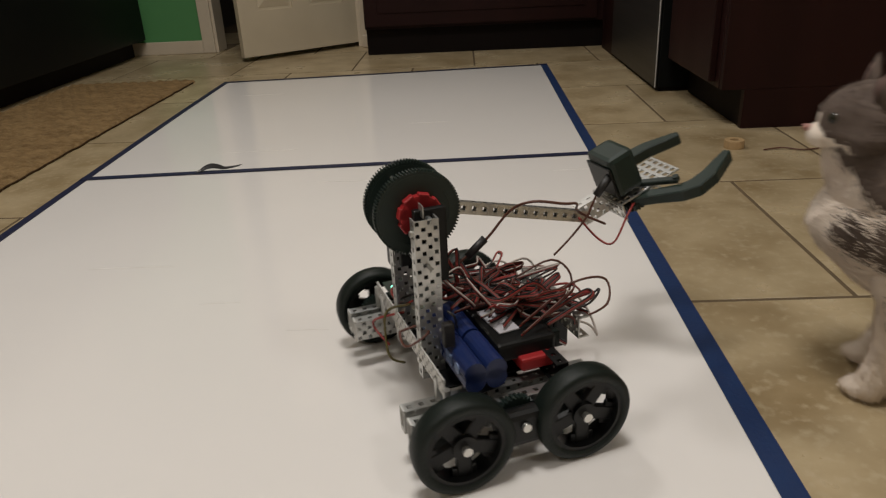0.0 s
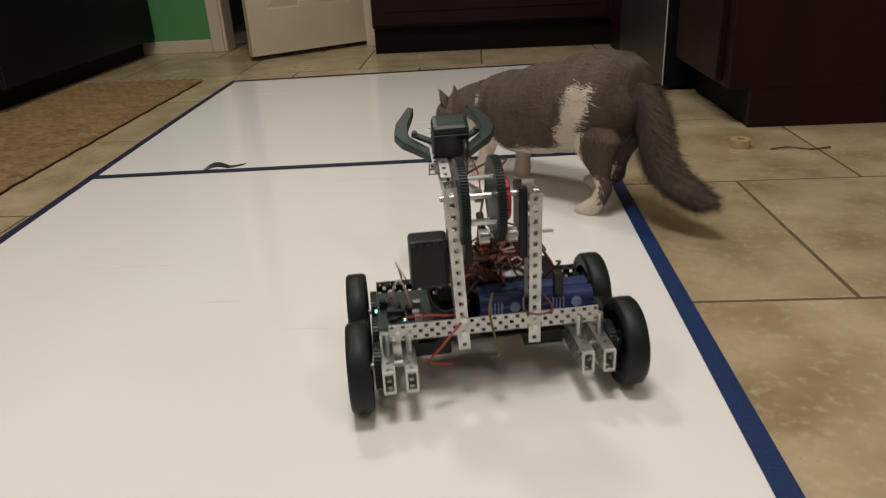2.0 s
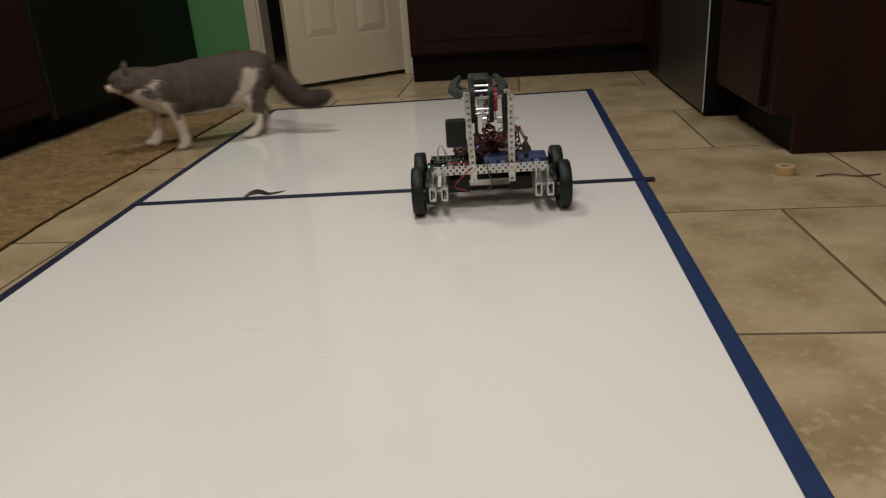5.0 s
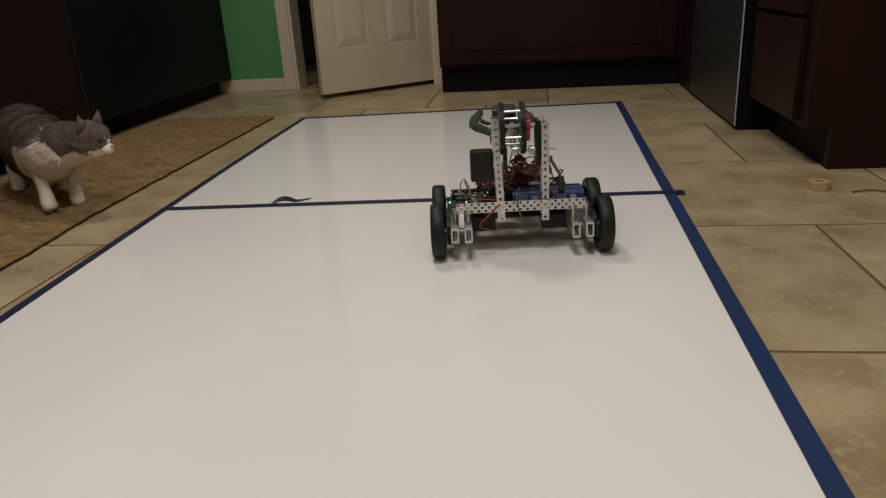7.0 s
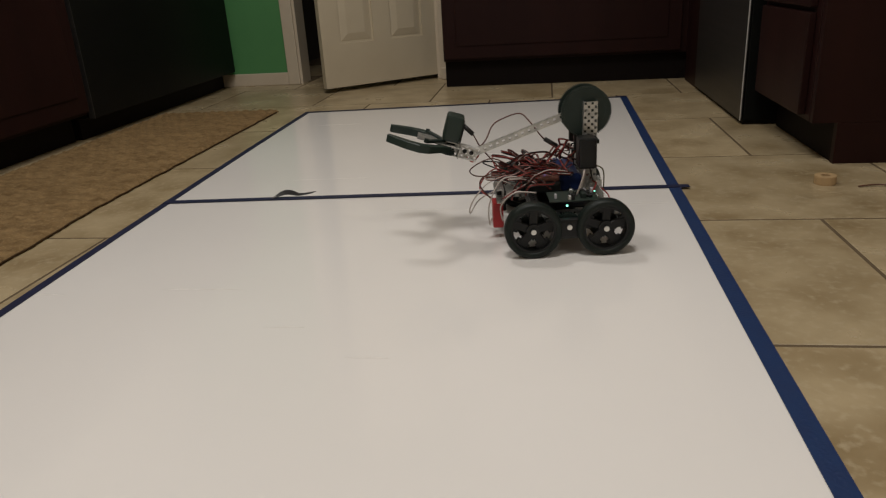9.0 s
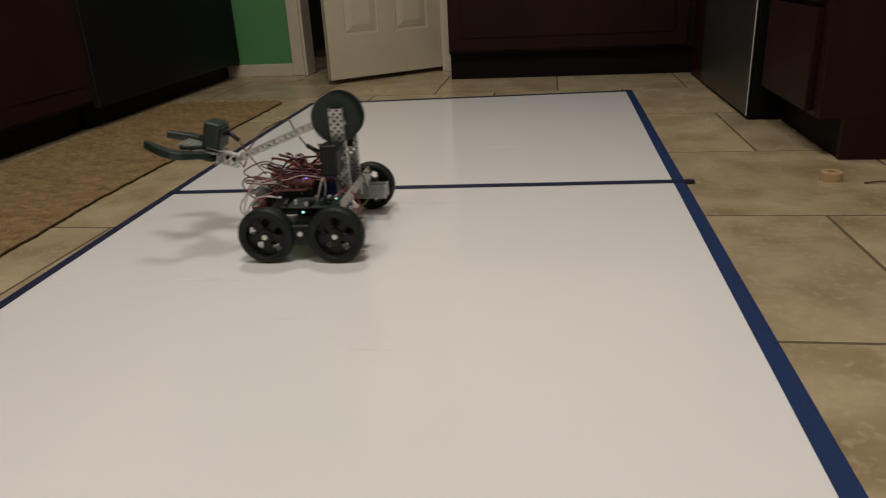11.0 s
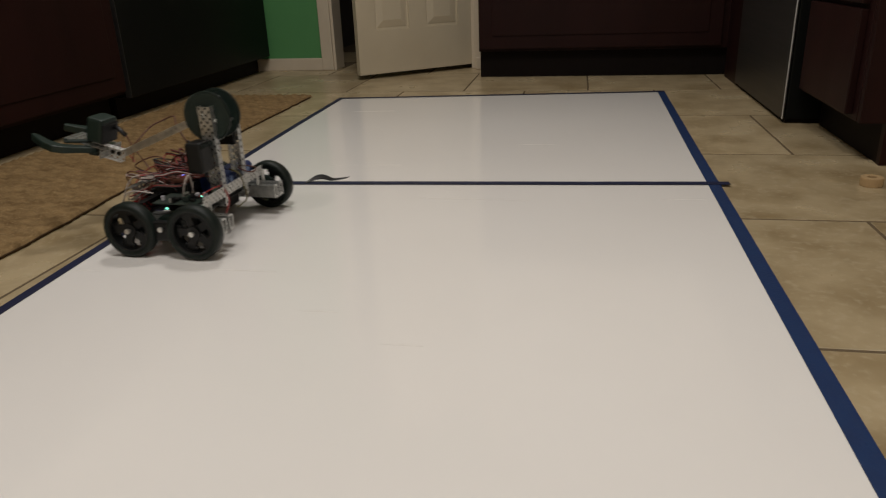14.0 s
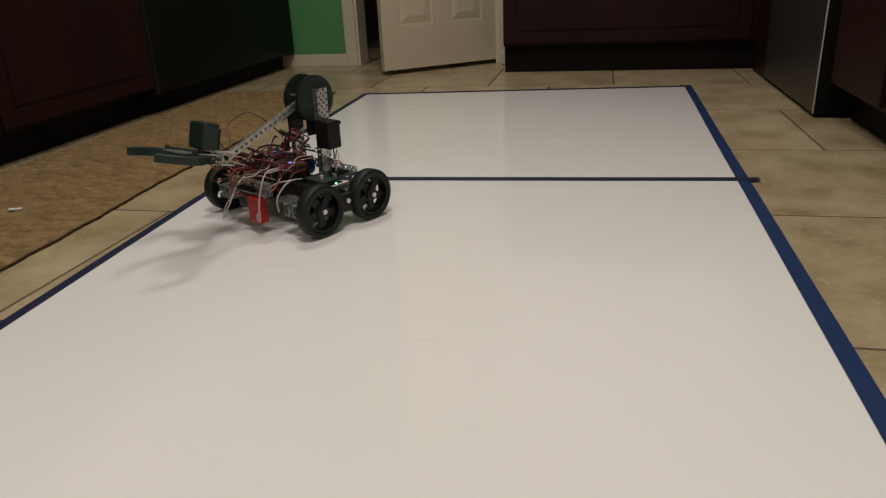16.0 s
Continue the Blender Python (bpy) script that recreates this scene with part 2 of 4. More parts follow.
def tube(bm, pts, r, seg=6):
    """A round cable through points, smoothed."""
    pts = [Vector(p) for p in pts]
    fine = []
    n = len(pts)
    for i in range(n - 1):
        p0, p1, p2, p3 = pts[max(i - 1, 0)], pts[i], pts[i + 1], pts[min(i + 2, n - 1)]
        for k in range(5):
            t = k / 5
            fine.append(0.5 * (2 * p1 + (p2 - p0) * t + (2 * p0 - 5 * p1 + 4 * p2 - p3) * t * t + (3 * p1 - p0 - 3 * p2 + p3) * t ** 3))
    fine.append(pts[-1])
    rings = []
    ref = Vector((0.3, 0.2, 0.9))
    for i, p in enumerate(fine):
        d = fine[min(i + 1, len(fine) - 1)] - fine[max(i - 1, 0)]
        d = d.normalized() if d.length > 1e-9 else Vector((0, 0, 1))
        u = d.cross(ref)
        u = u.normalized() if u.length > 1e-4 else d.orthogonal().normalized()
        v = d.cross(u)
        rings.append([bm.verts.new(p + r * (math.cos(2 * math.pi * k / seg) * u + math.sin(2 * math.pi * k / seg) * v)) for k in range(seg)])
    for a, b in zip(rings, rings[1:]):
        for k in range(seg):
            bm.faces.new((a[k], a[(k + 1) % seg], b[(k + 1) % seg], b[k]))
    bm.faces.new(rings[0][::-1])
    bm.faces.new(rings[-1])
    return bm


def loft(bm, rings_in, seg=20):
    """A closed skin over elliptic rings: (centre, axis u, axis v)."""
    rings = []
    for c, u, v in rings_in:
        c, u, v = Vector(c), Vector(u), Vector(v)
        rings.append([bm.verts.new(c + math.cos(2 * math.pi * k / seg) * u + math.sin(2 * math.pi * k / seg) * v) for k in range(seg)])
    for a, b in zip(rings, rings[1:]):
        for k in range(seg):
            bm.faces.new((a[k], a[(k + 1) % seg], b[(k + 1) % seg], b[k]))
    bm.faces.new(rings[0][::-1])
    bm.faces.new(rings[-1])
    return bm


# ---- floor, walls, ceiling ----
JX, JY, TX, TY = 0.24, -0.742, 0.502, 0.515      # a joint's corner and the tile's size
bm = box(fresh(), -4.2, 2.6, -4.0, 4.2, -0.08, -0.0005)
floor = tagged(link("floor", bm, GROUT), "large beige travertine-look tiles with dark grout", "floor", kind="structure")


def wall(name, x0, x1, y0, y1, z0, z1, mat, label):
    return tagged(link(name, box(fresh(), x0, x1, y0, y1, z0, z1), mat), label, "wall", kind="structure")


WY = 2.03                                        # face of the far wall
wall("wall_north_left", -4.2, -1.549, WY, WY + 0.12, 0, 2.45, GREEN, "green painted wall beside the doorway")
wall("wall_north_right", -0.806, 2.6, WY, WY + 0.12, 0, 2.45, WALL, "plain beige wall behind the cabinets")
wall("wall_north_lintel", -1.549, -0.806, WY, WY + 0.12, 2.05, 2.45, GREEN, "wall above the doorway")
# added walls close the hall; its darkness is put into their colour
wall("wall_hall", -2.6, 0.4, 3.6, 3.7, 0, 2.45, UNLIT_HALL, "added hall wall behind the doorway, colour darkened for an unlit room")
wall("wall_hall_left", -1.95, -1.85, WY + 0.12, 3.6, 0, 2.45, UNLIT_HALL, "added hall side wall, colour darkened for an unlit room")
wall("wall_hall_right", -0.45, -0.35, WY + 0.12, 3.6, 0, 2.45, UNLIT_HALL, "added hall side wall, colour darkened for an unlit room")
wall("wall_west", -2.62, -2.5, -4.0, WY, 0, 2.45, WALL, "plain beige wall behind the cabinets")
wall("wall_east", 2.48, 2.6, -4.0, WY, 0, 2.45, WALL, "plain beige wall")
wall("wall_south", -4.2, 2.6, -4.12, -4.0, 0, 2.45, WALL, "plain beige wall")
tagged(link("ceiling", box(fresh(), -4.2, 2.6, -4.1, 4.2, 2.45, 2.55), CEIL), "plain white painted ceiling", "ceiling", kind="structure")

bm = fresh()
box(bm, -2.5, -1.606, WY - 0.016, WY - 0.001, 0, 0.062, 0.004)
tagged(link("baseboard", bm, TRIM), "low cream painted baseboard", "baseboard", kind="structure")
bm = fresh()
box(bm, -1.606, -1.545, WY - 0.018, WY - 0.001, 0, 2.1, 0.005)
box(bm, -1.545, -1.531, WY - 0.008, WY + 0.125, 0, 2.05, 0.002)
tagged(link("trim_left", bm, TRIM), "cream painted door casing", "door casing", kind="structure")
bm = fresh()
box(bm, -0.812, -0.75, WY - 0.018, WY - 0.001, 0, 2.1, 0.005)
box(bm, -0.826, -0.812, WY - 0.008, WY + 0.125, 0, 2.05, 0.002)
tagged(link("trim_right", bm, TRIM), "cream painted door casing", "door casing", kind="structure")


def panel_door():
    """A moulded door leaf, ajar, hinged at its right side; local x runs from the hinge to the free edge."""
    W, H, T = 0.62, 2.02, 0.035
    door = empty("door_1", "cream moulded panel door standing ajar", "door", kind="structure")
    bm = fresh()
    stile, rail0 = 0.09, 0.195
    pw = (W - 3 * stile) / 2
    rows = [(rail0, 0.83), (0.98, 1.58), (1.68, 1.92)]
    box(bm, 0, W, -T / 2 + 0.009, T / 2 - 0.009, 0, H)
    for side in (-1, 1):
        y0, y1 = (T / 2 - 0.009, T / 2) if side > 0 else (-T / 2, -T / 2 + 0.009)
        for a, b in ((0, stile), (stile + pw, 2 * stile + pw), (W - stile, W)):
            box(bm, a, b, y0, y1, 0, H)
        zs = [0] + [z for r in rows for z in r] + [H]
        for a, b in zip(zs[::2], zs[1::2]):
            for x0 in (stile, 2 * stile + pw):
                box(bm, x0, x0 + pw, y0, y1, a, b)
        for a, b in rows:
            for x0 in (stile, 2 * stile + pw):
                # a raised field with wide sloping margins
                base, crown = side * (T / 2 - 0.0088), side * (T / 2 - 0.0015)
                rings = []
                for inset, yy in ((0.010, base), (0.014, base + side * 0.0015), (0.042, crown), (0.044, crown)):
                    rings.append([bm.verts.new(v) for v in ((x0 + inset, yy, a + inset), (x0 + pw - inset, yy, a + inset), (x0 + pw - inset, yy, b - inset), (x0 + inset, yy, b - inset))])
                for r0, r1 in zip(rings, rings[1:]):
                    for k in range(4):
                        q = (r0[k], r0[(k + 1) % 4], r1[(k + 1) % 4], r1[k])
                        bm.faces.new(q if side < 0 else q[::-1])
                bm.faces.new(rings[-1] if side < 0 else rings[-1][::-1])
    part("leaf", bm, DOORP, door)
    for z in (0.2, 1.0, 1.8):
        part("hinge", cyl(fresh(), 0.007, 0.09, pose(-0.006, -0.012, z), 10), BRASS, door)
    bm = cyl(fresh(), 0.012, 0.04, pose(W - 0.06, T / 2, 0.95, -90))
    bmesh.ops.create_uvsphere(bm, u_segments=16, v_segments=10, radius=0.028, matrix=pose(W - 0.06, T / 2 + 0.055, 0.95))
    part("door_knob", bm, BRASS, door, smooth=True)
    door.matrix_basis = pose(-0.826, 2.05, 0.022, 0, 0, math.degrees(math.atan2(1.655 - 2.05, -1.302 + 0.826)))
    return door


panel_door()
bm = box(fresh(), -0.80, -0.772, 1.97, 2.005, 0.0, 0.06, 0.006)
tagged(link("door_stop", bm, TRIM), "small white door stop block by the jamb", "door stop")


# ---- cabinets and appliances ----
def cabinet_run(name, label, x0, x1, y0, y1, face, toe_in, splits, toe=0.1, top=0.87, drawers=0, mat=WOOD):
    """A base unit. face: which side carries the fronts. splits: the edges of the fronts along that side."""
    ob = empty(name, label, "cabinet")
    bm = fresh()
    box(bm, x0, x1, y0, y1, toe, top, 0.002)
    part("body", bm, mat, ob)
    a = {"x0": x0, "x1": x1, "y0": y0, "y1": y1}
    a[face] += toe_in if face.endswith("0") else -toe_in
    part("toe_kick", box(fresh(), a["x0"], a["x1"], a["y0"], a["y1"], 0, toe - 0.002), TOE, ob)
    d = 0.018
    for s0, s1 in zip(splits, splits[1:]):
        zs = [(toe + 0.012, top - 0.012)] if not drawers else [
            (toe + 0.012 + k * (top - toe - 0.012) / drawers, toe + (k + 1) * (top - toe - 0.012) / drawers) for k in range(drawers)]
        for z0, z1 in zs:
            door = fresh()
            for q, (i, o, g) in enumerate(((0.0, d, 0.0), (d, d + 0.004, 0.055))):
                s, e, lo, hi = s0 + 0.006 + g, s1 - 0.006 - g, z0 + g, z1 - g
                if hi - lo < 0.02 or e - s < 0.02 or (q and drawers):
                    continue
                if face == "x0":
                    box(door, x0 - o, x0 - i, s, e, lo, hi, 0.003)
                elif face == "x1":
                    box(door, x1 + i, x1 + o, s, e, lo, hi, 0.003)
                else:
                    box(door, s, e, y0 - o, y0 - i, lo, hi, 0.003)
            part("drawer" if drawers else "cabinet_door", door, mat, ob)
    return ob


cabinet_run("cabinet", "dark cherry base cabinet against the far wall", -0.742, 0.95, 1.665, WY - 0.02, "y0", 0.05,
            (-0.742, 0.29), toe=0.118)
cabinet_run("cabinet", "dark cherry drawer unit with a recessed toe kick", 0.345, 0.95, 0.21, 0.66, "x0", 0.06, (0.235, 0.64), toe=0.1, drawers=3)
bm = box(fresh(), 0.345, 0.95, 0.186, 0.207, 0.1, 0.87, 0.002)
box(bm, 0.403, 0.95, 0.186, 0.207, 0, 0.1, 0.0)
tagged(link("end_panel", bm, WOOD), "dark cherry end panel with a toe notch", "cabinet panel")
cabinet_run("cabinet", "dark cherry base cabinet beside the black appliance", -2.48, -1.895, -1.4, 0.725, "x1", 0.07, (-1.4, -0.7, 0.0, 0.72), toe=0.095)


def appliance(name, label, x0, x1, y0, y1, z0, z1, face, mat, edge):
    ob = empty(name, label, "appliance")
    part("body", box(fresh(), x0 + (0.009 if face < 0 else 0), x1 - (0.03 if face > 0 else 0), y0, y1, z0, z1, 0.003), BLACK_GLOSS, ob)
    xs = (x0, x0 + 0.0075) if face < 0 else (x1 - 0.028, x1)
    part("front_panel", box(fresh(), *xs, y0 + 0.004, y1 - 0.004, z0, z1 - 0.12, 0.0025), mat, ob)
    part("control_panel", box(fresh(), *xs, y0 + 0.004, y1 - 0.004, z1 - 0.114, z1, 0.0025), mat, ob)
    xe = (x0 - 0.001, x0 + 0.0025) if face < 0 else (x1 - 0.02, x1 + 0.004)
    part("edge_strip", box(fresh(), *xe, y0, y0 + 0.003, z0, z1, 0.001), edge, ob)
    xk = (x0 + 0.012, x1) if face < 0 else (x0, x1 - 0.07)
    part("base", box(fresh(), *xk, y0 + 0.01, y1 - 0.01, 0, z0 - 0.001), TOE, ob)
    bm = fresh()
    xh = x0 - 0.03 if face < 0 else x1 + 0.03
    cyl(bm, 0.009, y1 - y0 - 0.16, pose(xh, y0 + 0.08, z1 - 0.16, -90), 12)
    for y in (y0 + 0.11, y1 - 0.11):
        cyl(bm, 0.007, 0.034, pose(xh if face < 0 else xh - 0.034, y, z1 - 0.16, 0, 90), 10)
    part("handle", bm, mat, ob, smooth=True)
    return ob


appliance("dishwasher", "stainless dishwasher front with a bright edge", 0.302, 0.95, 0.672, 1.40, 0.014, 0.87, -1, STAINLESS, PLATE)
# the range's lighter edge material stands for a highlight along its near edge
appliance("range", "wide black enamel appliance with a dark base", -2.48, -1.88, 0.735, WY - 0.03, 0.078, 0.89, 1, BLACK_GLOSS, STAINLESS)
bm = box(fresh(), 0.31, 0.95, 1.404, 1.66, 0, 0.87, 0.003)
tagged(link("filler_panel", bm, WOOD), "dark filler panel in the corner", "cabinet panel")
for n, (x0, x1, y0, y1) in enumerate(((0.285, 0.97, 0.17, 1.63), (-0.76, 0.97, 1.633, WY - 0.004), (-2.495, -1.86, -1.42, 0.73))):
    bm = box(fresh(), x0, x1, y0, y1, 0.873, 0.91, 0.006)
    tagged(link("worktop", bm, STONE), "dark speckled stone worktop", "worktop")


# ---- mat and tape ----
NL, NR, FL, FR = Vector((-1.143, -1.75, 0)), Vector((-0.018, -1.75, 0)), Vector((-1.234, 1.14, 0)), Vector((0.006, 1.25, 0))


def sheet(bm, quad, z0, z1, nx=1, ny=1):
    """A thin slab over a four-cornered plan, corners in turn."""
    a, b, c, d = [Vector(q) for q in quad]
    g = [[None] * (ny + 1) for _ in range(nx + 1)]
    for i in range(nx + 1):
        for j in range(ny + 1):
            u, v = i / nx, j / ny
            p = (a * (1 - u) + b * u) * (1 - v) + (d * (1 - u) + c * u) * v
            g[i][j] = (bm.verts.new((p.x, p.y, z1)), bm.verts.new((p.x, p.y, z0)))
    for i in range(nx):
        for j in range(ny):
            bm.faces.new((g[i][j][0], g[i + 1][j][0], g[i + 1][j + 1][0], g[i][j + 1][0]))
            bm.faces.new((g[i][j][1], g[i][j + 1][1], g[i + 1][j + 1][1], g[i + 1][j][1]))
    rim = [g[i][0] for i in range(nx + 1)] + [g[nx][j] for j in range(1, ny + 1)] + [g[i][ny] for i in range(nx - 1, -1, -1)] + [g[0][j] for j in range(ny - 1, 0, -1)]
    for p, q in zip(rim, rim[1:] + rim[:1]):
        bm.faces.new((p[1], q[1], q[0], p[0]))
    return bm


MAT_TOP = 0.004
tagged(link("white_mat", sheet(fresh(), (NL, NR, FR, FL), 0.0, MAT_TOP), BOARD), "large glossy white board sheet lying on the tiles", "play mat")


def strip(name, label, p, q, w, z, mat, wobble=0.0, n=24, seed=1, bow=0.0):
    """A strip of tape from p to q with slightly wandering edges, bowed aside in the middle."""
    rnd = random.Random(seed)
    p, q = Vector((*p, 0)), Vector((*q, 0))
    d = (q - p).normalized()
    s = Vector((-d.y, d.x, 0))
    bm = fresh()
    rows = []
    off = 0.0
    for k in range(n + 1):
        off += rnd.uniform(-wobble, wobble)
        off *= 0.9
        c = p + (q - p) * (k / n) + s * (off + bow * 4 * (k / n) * (1 - k / n))
        rows.append([bm.verts.new((c + s * e).to_tuple()[:2] + (zz,)) for e, zz in ((w / 2, z - 0.0006), (w / 2, z + 0.0004), (-w / 2, z + 0.0004), (-w / 2, z - 0.0006))])
    for a, b in zip(rows, rows[1:]):
        for k in range(4):
            bm.faces.new((a[k], b[k], b[(k + 1) % 4], a[(k + 1) % 4]))
    bm.faces.new(rows[0])
    bm.faces.new(rows[-1][::-1])
    return tagged(link(name, bm, mat), label, "tape", "tape round the mat")


strip("blue_tape", "wide blue painter's tape along the mat edge", (-0.0145, -1.75), (0.009, 1.262), 0.026, MAT_TOP + 0.0012, TAPE, 0.0004, seed=2)
strip("blue_tape", "narrow dark blue tape along the mat edge", (-1.128, -1.75), (-1.229, 1.145), 0.0185, MAT_TOP + 0.0012, TAPE_DARK, 0.0004, seed=3, bow=0.016)
strip("blue_tape", "thin dark tape along the far mat edge", (-1.23, 1.134), (0.02, 1.243), 0.017, MAT_TOP + 0.0022, TAPE_DARK, 0.0004, seed=4)
strip("blue_tape", "dark blue tape line across the white mat", (-1.211, -0.064), (0.033, -0.001), 0.022, MAT_TOP + 0.0022, TAPE_DARK, 0.0006, seed=5)

# a loose curl of tape standing up from the cross line
bm = fresh()
rows = []
for k in range(19):
    u = k / 18
    x = -0.94 + 0.1 * u
    y = -0.05 + 0.02 * u + 0.005 * math.sin(6 * u)
    z = MAT_TOP + 0.0035 + 0.008 * math.sin(math.pi * min(1, u * 1.6)) + 0.008 * u
    lean = 0.25 + 0.9 * math.sin(3.0 * u)
    half = 0.0105 * (1 - 0.68 * min(1, u * 1.7))
    d = Vector((0.004, math.cos(lean) * half, math.sin(lean) * half))
    c = Vector((x, y, z))
    n = Vector((0, -math.sin(lean), math.cos(lean))) * 0.0005
    rows.append([bm.verts.new(c + e) for e in (-d - n, d - n, d + n, -d + n)])
for a, b in zip(rows, rows[1:]):
    for k in range(4):
        f = bm.faces.new((a[k], b[k], b[(k + 1) % 4], a[(k + 1) % 4]))
        f.material_index = 1 if k == 0 else 0
bm.faces.new(rows[0])
bm.faces.new(rows[-1][::-1])
tagged(link("tape_curl", bm, [WIRE_BLACK, SCUFF]), "loose dark curl of tape with a pale sticky side", "tape")

# ---- rug ----
bm = fresh()
RX0, RX1, RY0, RY1 = -1.875, -1.372, -1.35, 1.205
nx, ny = 84, 400


def rug_drift(y):
    """The near end of the runner lies a little nearer to the mat."""
    u = min(1.0, max(0.0, (-0.05 - y) / 0.5))
    return 0.024 * u * u * (3 - 2 * u)


grid = []
for i in range(nx + 1):
    col = []
    for j in range(ny + 1):
        x, y = RX0 + (RX1 - RX0) * i / nx, RY0 + (RY1 - RY0) * j / ny
        e = min(i, nx - i, j, ny - j)
        row = y * 200 + 60 * x + 0.9 * math.sin(x * 34)
        z = 0.0 if e == 0 else 0.0085 + 0.005 * abs(math.sin(row * 0.5)) * (0.7 + 0.5 * math.sin(x * 150 + 3.1 * math.floor(row / math.pi / 2))) + 0.002 * noise.noise((x * 40, y * 40, 0))
        if e == 0:
            k = 0.005 * noise.noise((x * 18, y * 18, 3)) + 0.002 * math.sin(y * 190)
            x, y = x + k, y + k
        col.append(bm.verts.new((x + rug_drift(y), y, z)))
    grid.append(col)
for i in range(nx):
    for j in range(ny):
        bm.faces.new((grid[i][j], grid[i + 1][j], grid[i + 1][j + 1], grid[i][j + 1]))
rug = tagged(link("rug", bm, JUTE, smooth=True), "coarse brown woven jute runner on the tiles", "rug")
# a thin dark tube stands in for the shadow gap along the rug's side
pts = [(RX1 + rug_drift(y) + 0.001 + 0.005 * noise.noise((RX1 * 18, y * 18, 3)), y, 0.004) for y in [RY0 + 0.02 * k for k in range(127)]]
part("edge_shadow", tube(fresh(), pts, 0.0022, 5), RUG_GAP, rug, "dark cord standing for the shadow gap under the rug edge", smooth=True)
tagged(link("paper_scrap", box(fresh(), -0.013, 0.013, -0.005, 0.005, 0, 0.003, 0.001, pose(-1.566, -0.351, 0.0125, 0, 3, 24)), PAPER), "small white paper scrap on the rug", "scrap")

# faint scuffs on the board
for x0, y0, x1, y1, w in ((-0.945, -0.577, -0.80, -0.575, 0.0022), (-1.17, -0.60, -1.11, -0.601, 0.002), (-0.709, -0.714, -0.647, -0.712, 0.0024), (-0.64, -0.147, -0.40, -0.15, 0.0016),
                          (-0.12, -0.125, -0.03, -0.122, 0.002), (-0.47, 0.363, -0.35, 0.366, 0.002), (-0.95, 0.12, -0.74, 0.13, 0.0016), (-1.1, 0.86, -0.94, 0.87, 0.002), (-0.56, -0.80, -0.50, -0.80, 0.002)):
    w *= 2.4
    bm = sheet(fresh(), ((x0, y0, 0), (x1, y1, 0), (x1 - 0.016, y1 + w * 0.5, 0), (x0 + 0.03, y0 + w, 0)), MAT_TOP, MAT_TOP + 0.0002, 6, 1)
    tagged(link("scuff", bm, SCUFF), "faint grey scuff on the white board", "scuff", "scuffs on the board")

# ---- small things on the floor ----
bm = lathe(fresh(), [(0.0095, 0), (0.0225, 0), (0.023, 0.002), (0.023, 0.017), (0.0225, 0.019), (0.0095, 0.019)], 32, pose(0.329, 0.018, 0.0))
tagged(link("tape_roll", bm, MASKING, smooth=False), "small tan roll of masking tape lying on the tiles", "tape roll")
bm = tube(fresh(), [(0.385, -0.02, 0.003), (0.43, -0.012, 0.004), (0.47, -0.03, 0.003), (0.52, -0.02, 0.003)], 0.0018)
tagged(link("twig", bm, WIRE_BROWN), "thin dark string lying on the tiles", "string")


# ---- robot ----
R = 0.0508          # wheel radius
BASE = 0.0635       # half the wheelbase
TRACK = 0.152       # wheel centre from the middle


def toothed(bm, teeth, r0, r1, w, m, bore=0.0):
    """A toothed disc along local z."""
    prof = []
    for k in range(teeth):
        for f, r in ((0.0, r0), (0.3, r0), (0.45, r1), (0.8, r1)):
            a = 2 * math.pi * (k + f) / teeth
            prof.append((r * math.cos(a), r * math.sin(a)))
    lo = [bm.verts.new(m @ Vector((x, y, 0))) for x, y in prof]
    hi = [bm.verts.new(m @ Vector((x, y, w))) for x, y in prof]
    n = len(prof)
    for k in range(n):
        bm.faces.new((lo[k], lo[(k + 1) % n], hi[(k + 1) % n], hi[k]))
    bm.faces.new(lo[::-1])
    bm.faces.new(hi)
    return bm


def wheel(robot, side, y):
    """A four-inch wheel: rubber tyre, spoked rim and a bright axle screw; turns about its local x."""
    w = new("wheel")
    w.empty_display_size = 0.03
    w.parent = robot
    w.matrix_basis = pose(side * TRACK, y, R)
    out = pose(0, 0, 0, 0, 90 * side, 0)
    h = 0.0125
    bm = lathe(fresh(), [(0.0395, -h), (0.0475, -h), (0.0503, -h + 0.003), (0.0508, 0), (0.0503, h - 0.003), (0.0475, h), (0.0395, h)], 56, out)
    part("tyre", bm, TYRE, w, smooth=True)
    bm = lathe(fresh(), [(0.0355, -h + 0.001), (0.0397, -h + 0.001), (0.0397, h - 0.001), (0.0355, h - 0.001)], 48, out)
    for k in range(5):
        a = 72 * k
        box(bm, 0.008, 0.037, -0.0075, 0.0075, -0.004, 0.004, 0.001, out @ pose(0, 0, 0, 0, 0, a), seg=1)
        box(bm, 0.025, 0.0375, -0.013, 0.013, -0.003, 0.003, 0.001, out @ pose(0, 0, 0, 0, 0, a), seg=1)
    cyl(bm, 0.0125, 0.016, out @ pose(0, 0, -0.008), 24)
    part("rim", bm, RIM, w)
    bm = cyl(fresh(), 0.0035, 0.006, out @ pose(0, 0, 0.007), 12)
    cyl(bm, 0.0048, 0.002, out @ pose(0, 0, 0.0125), 12)
    part("axle_screw", bm, BRASS, w)
    return w


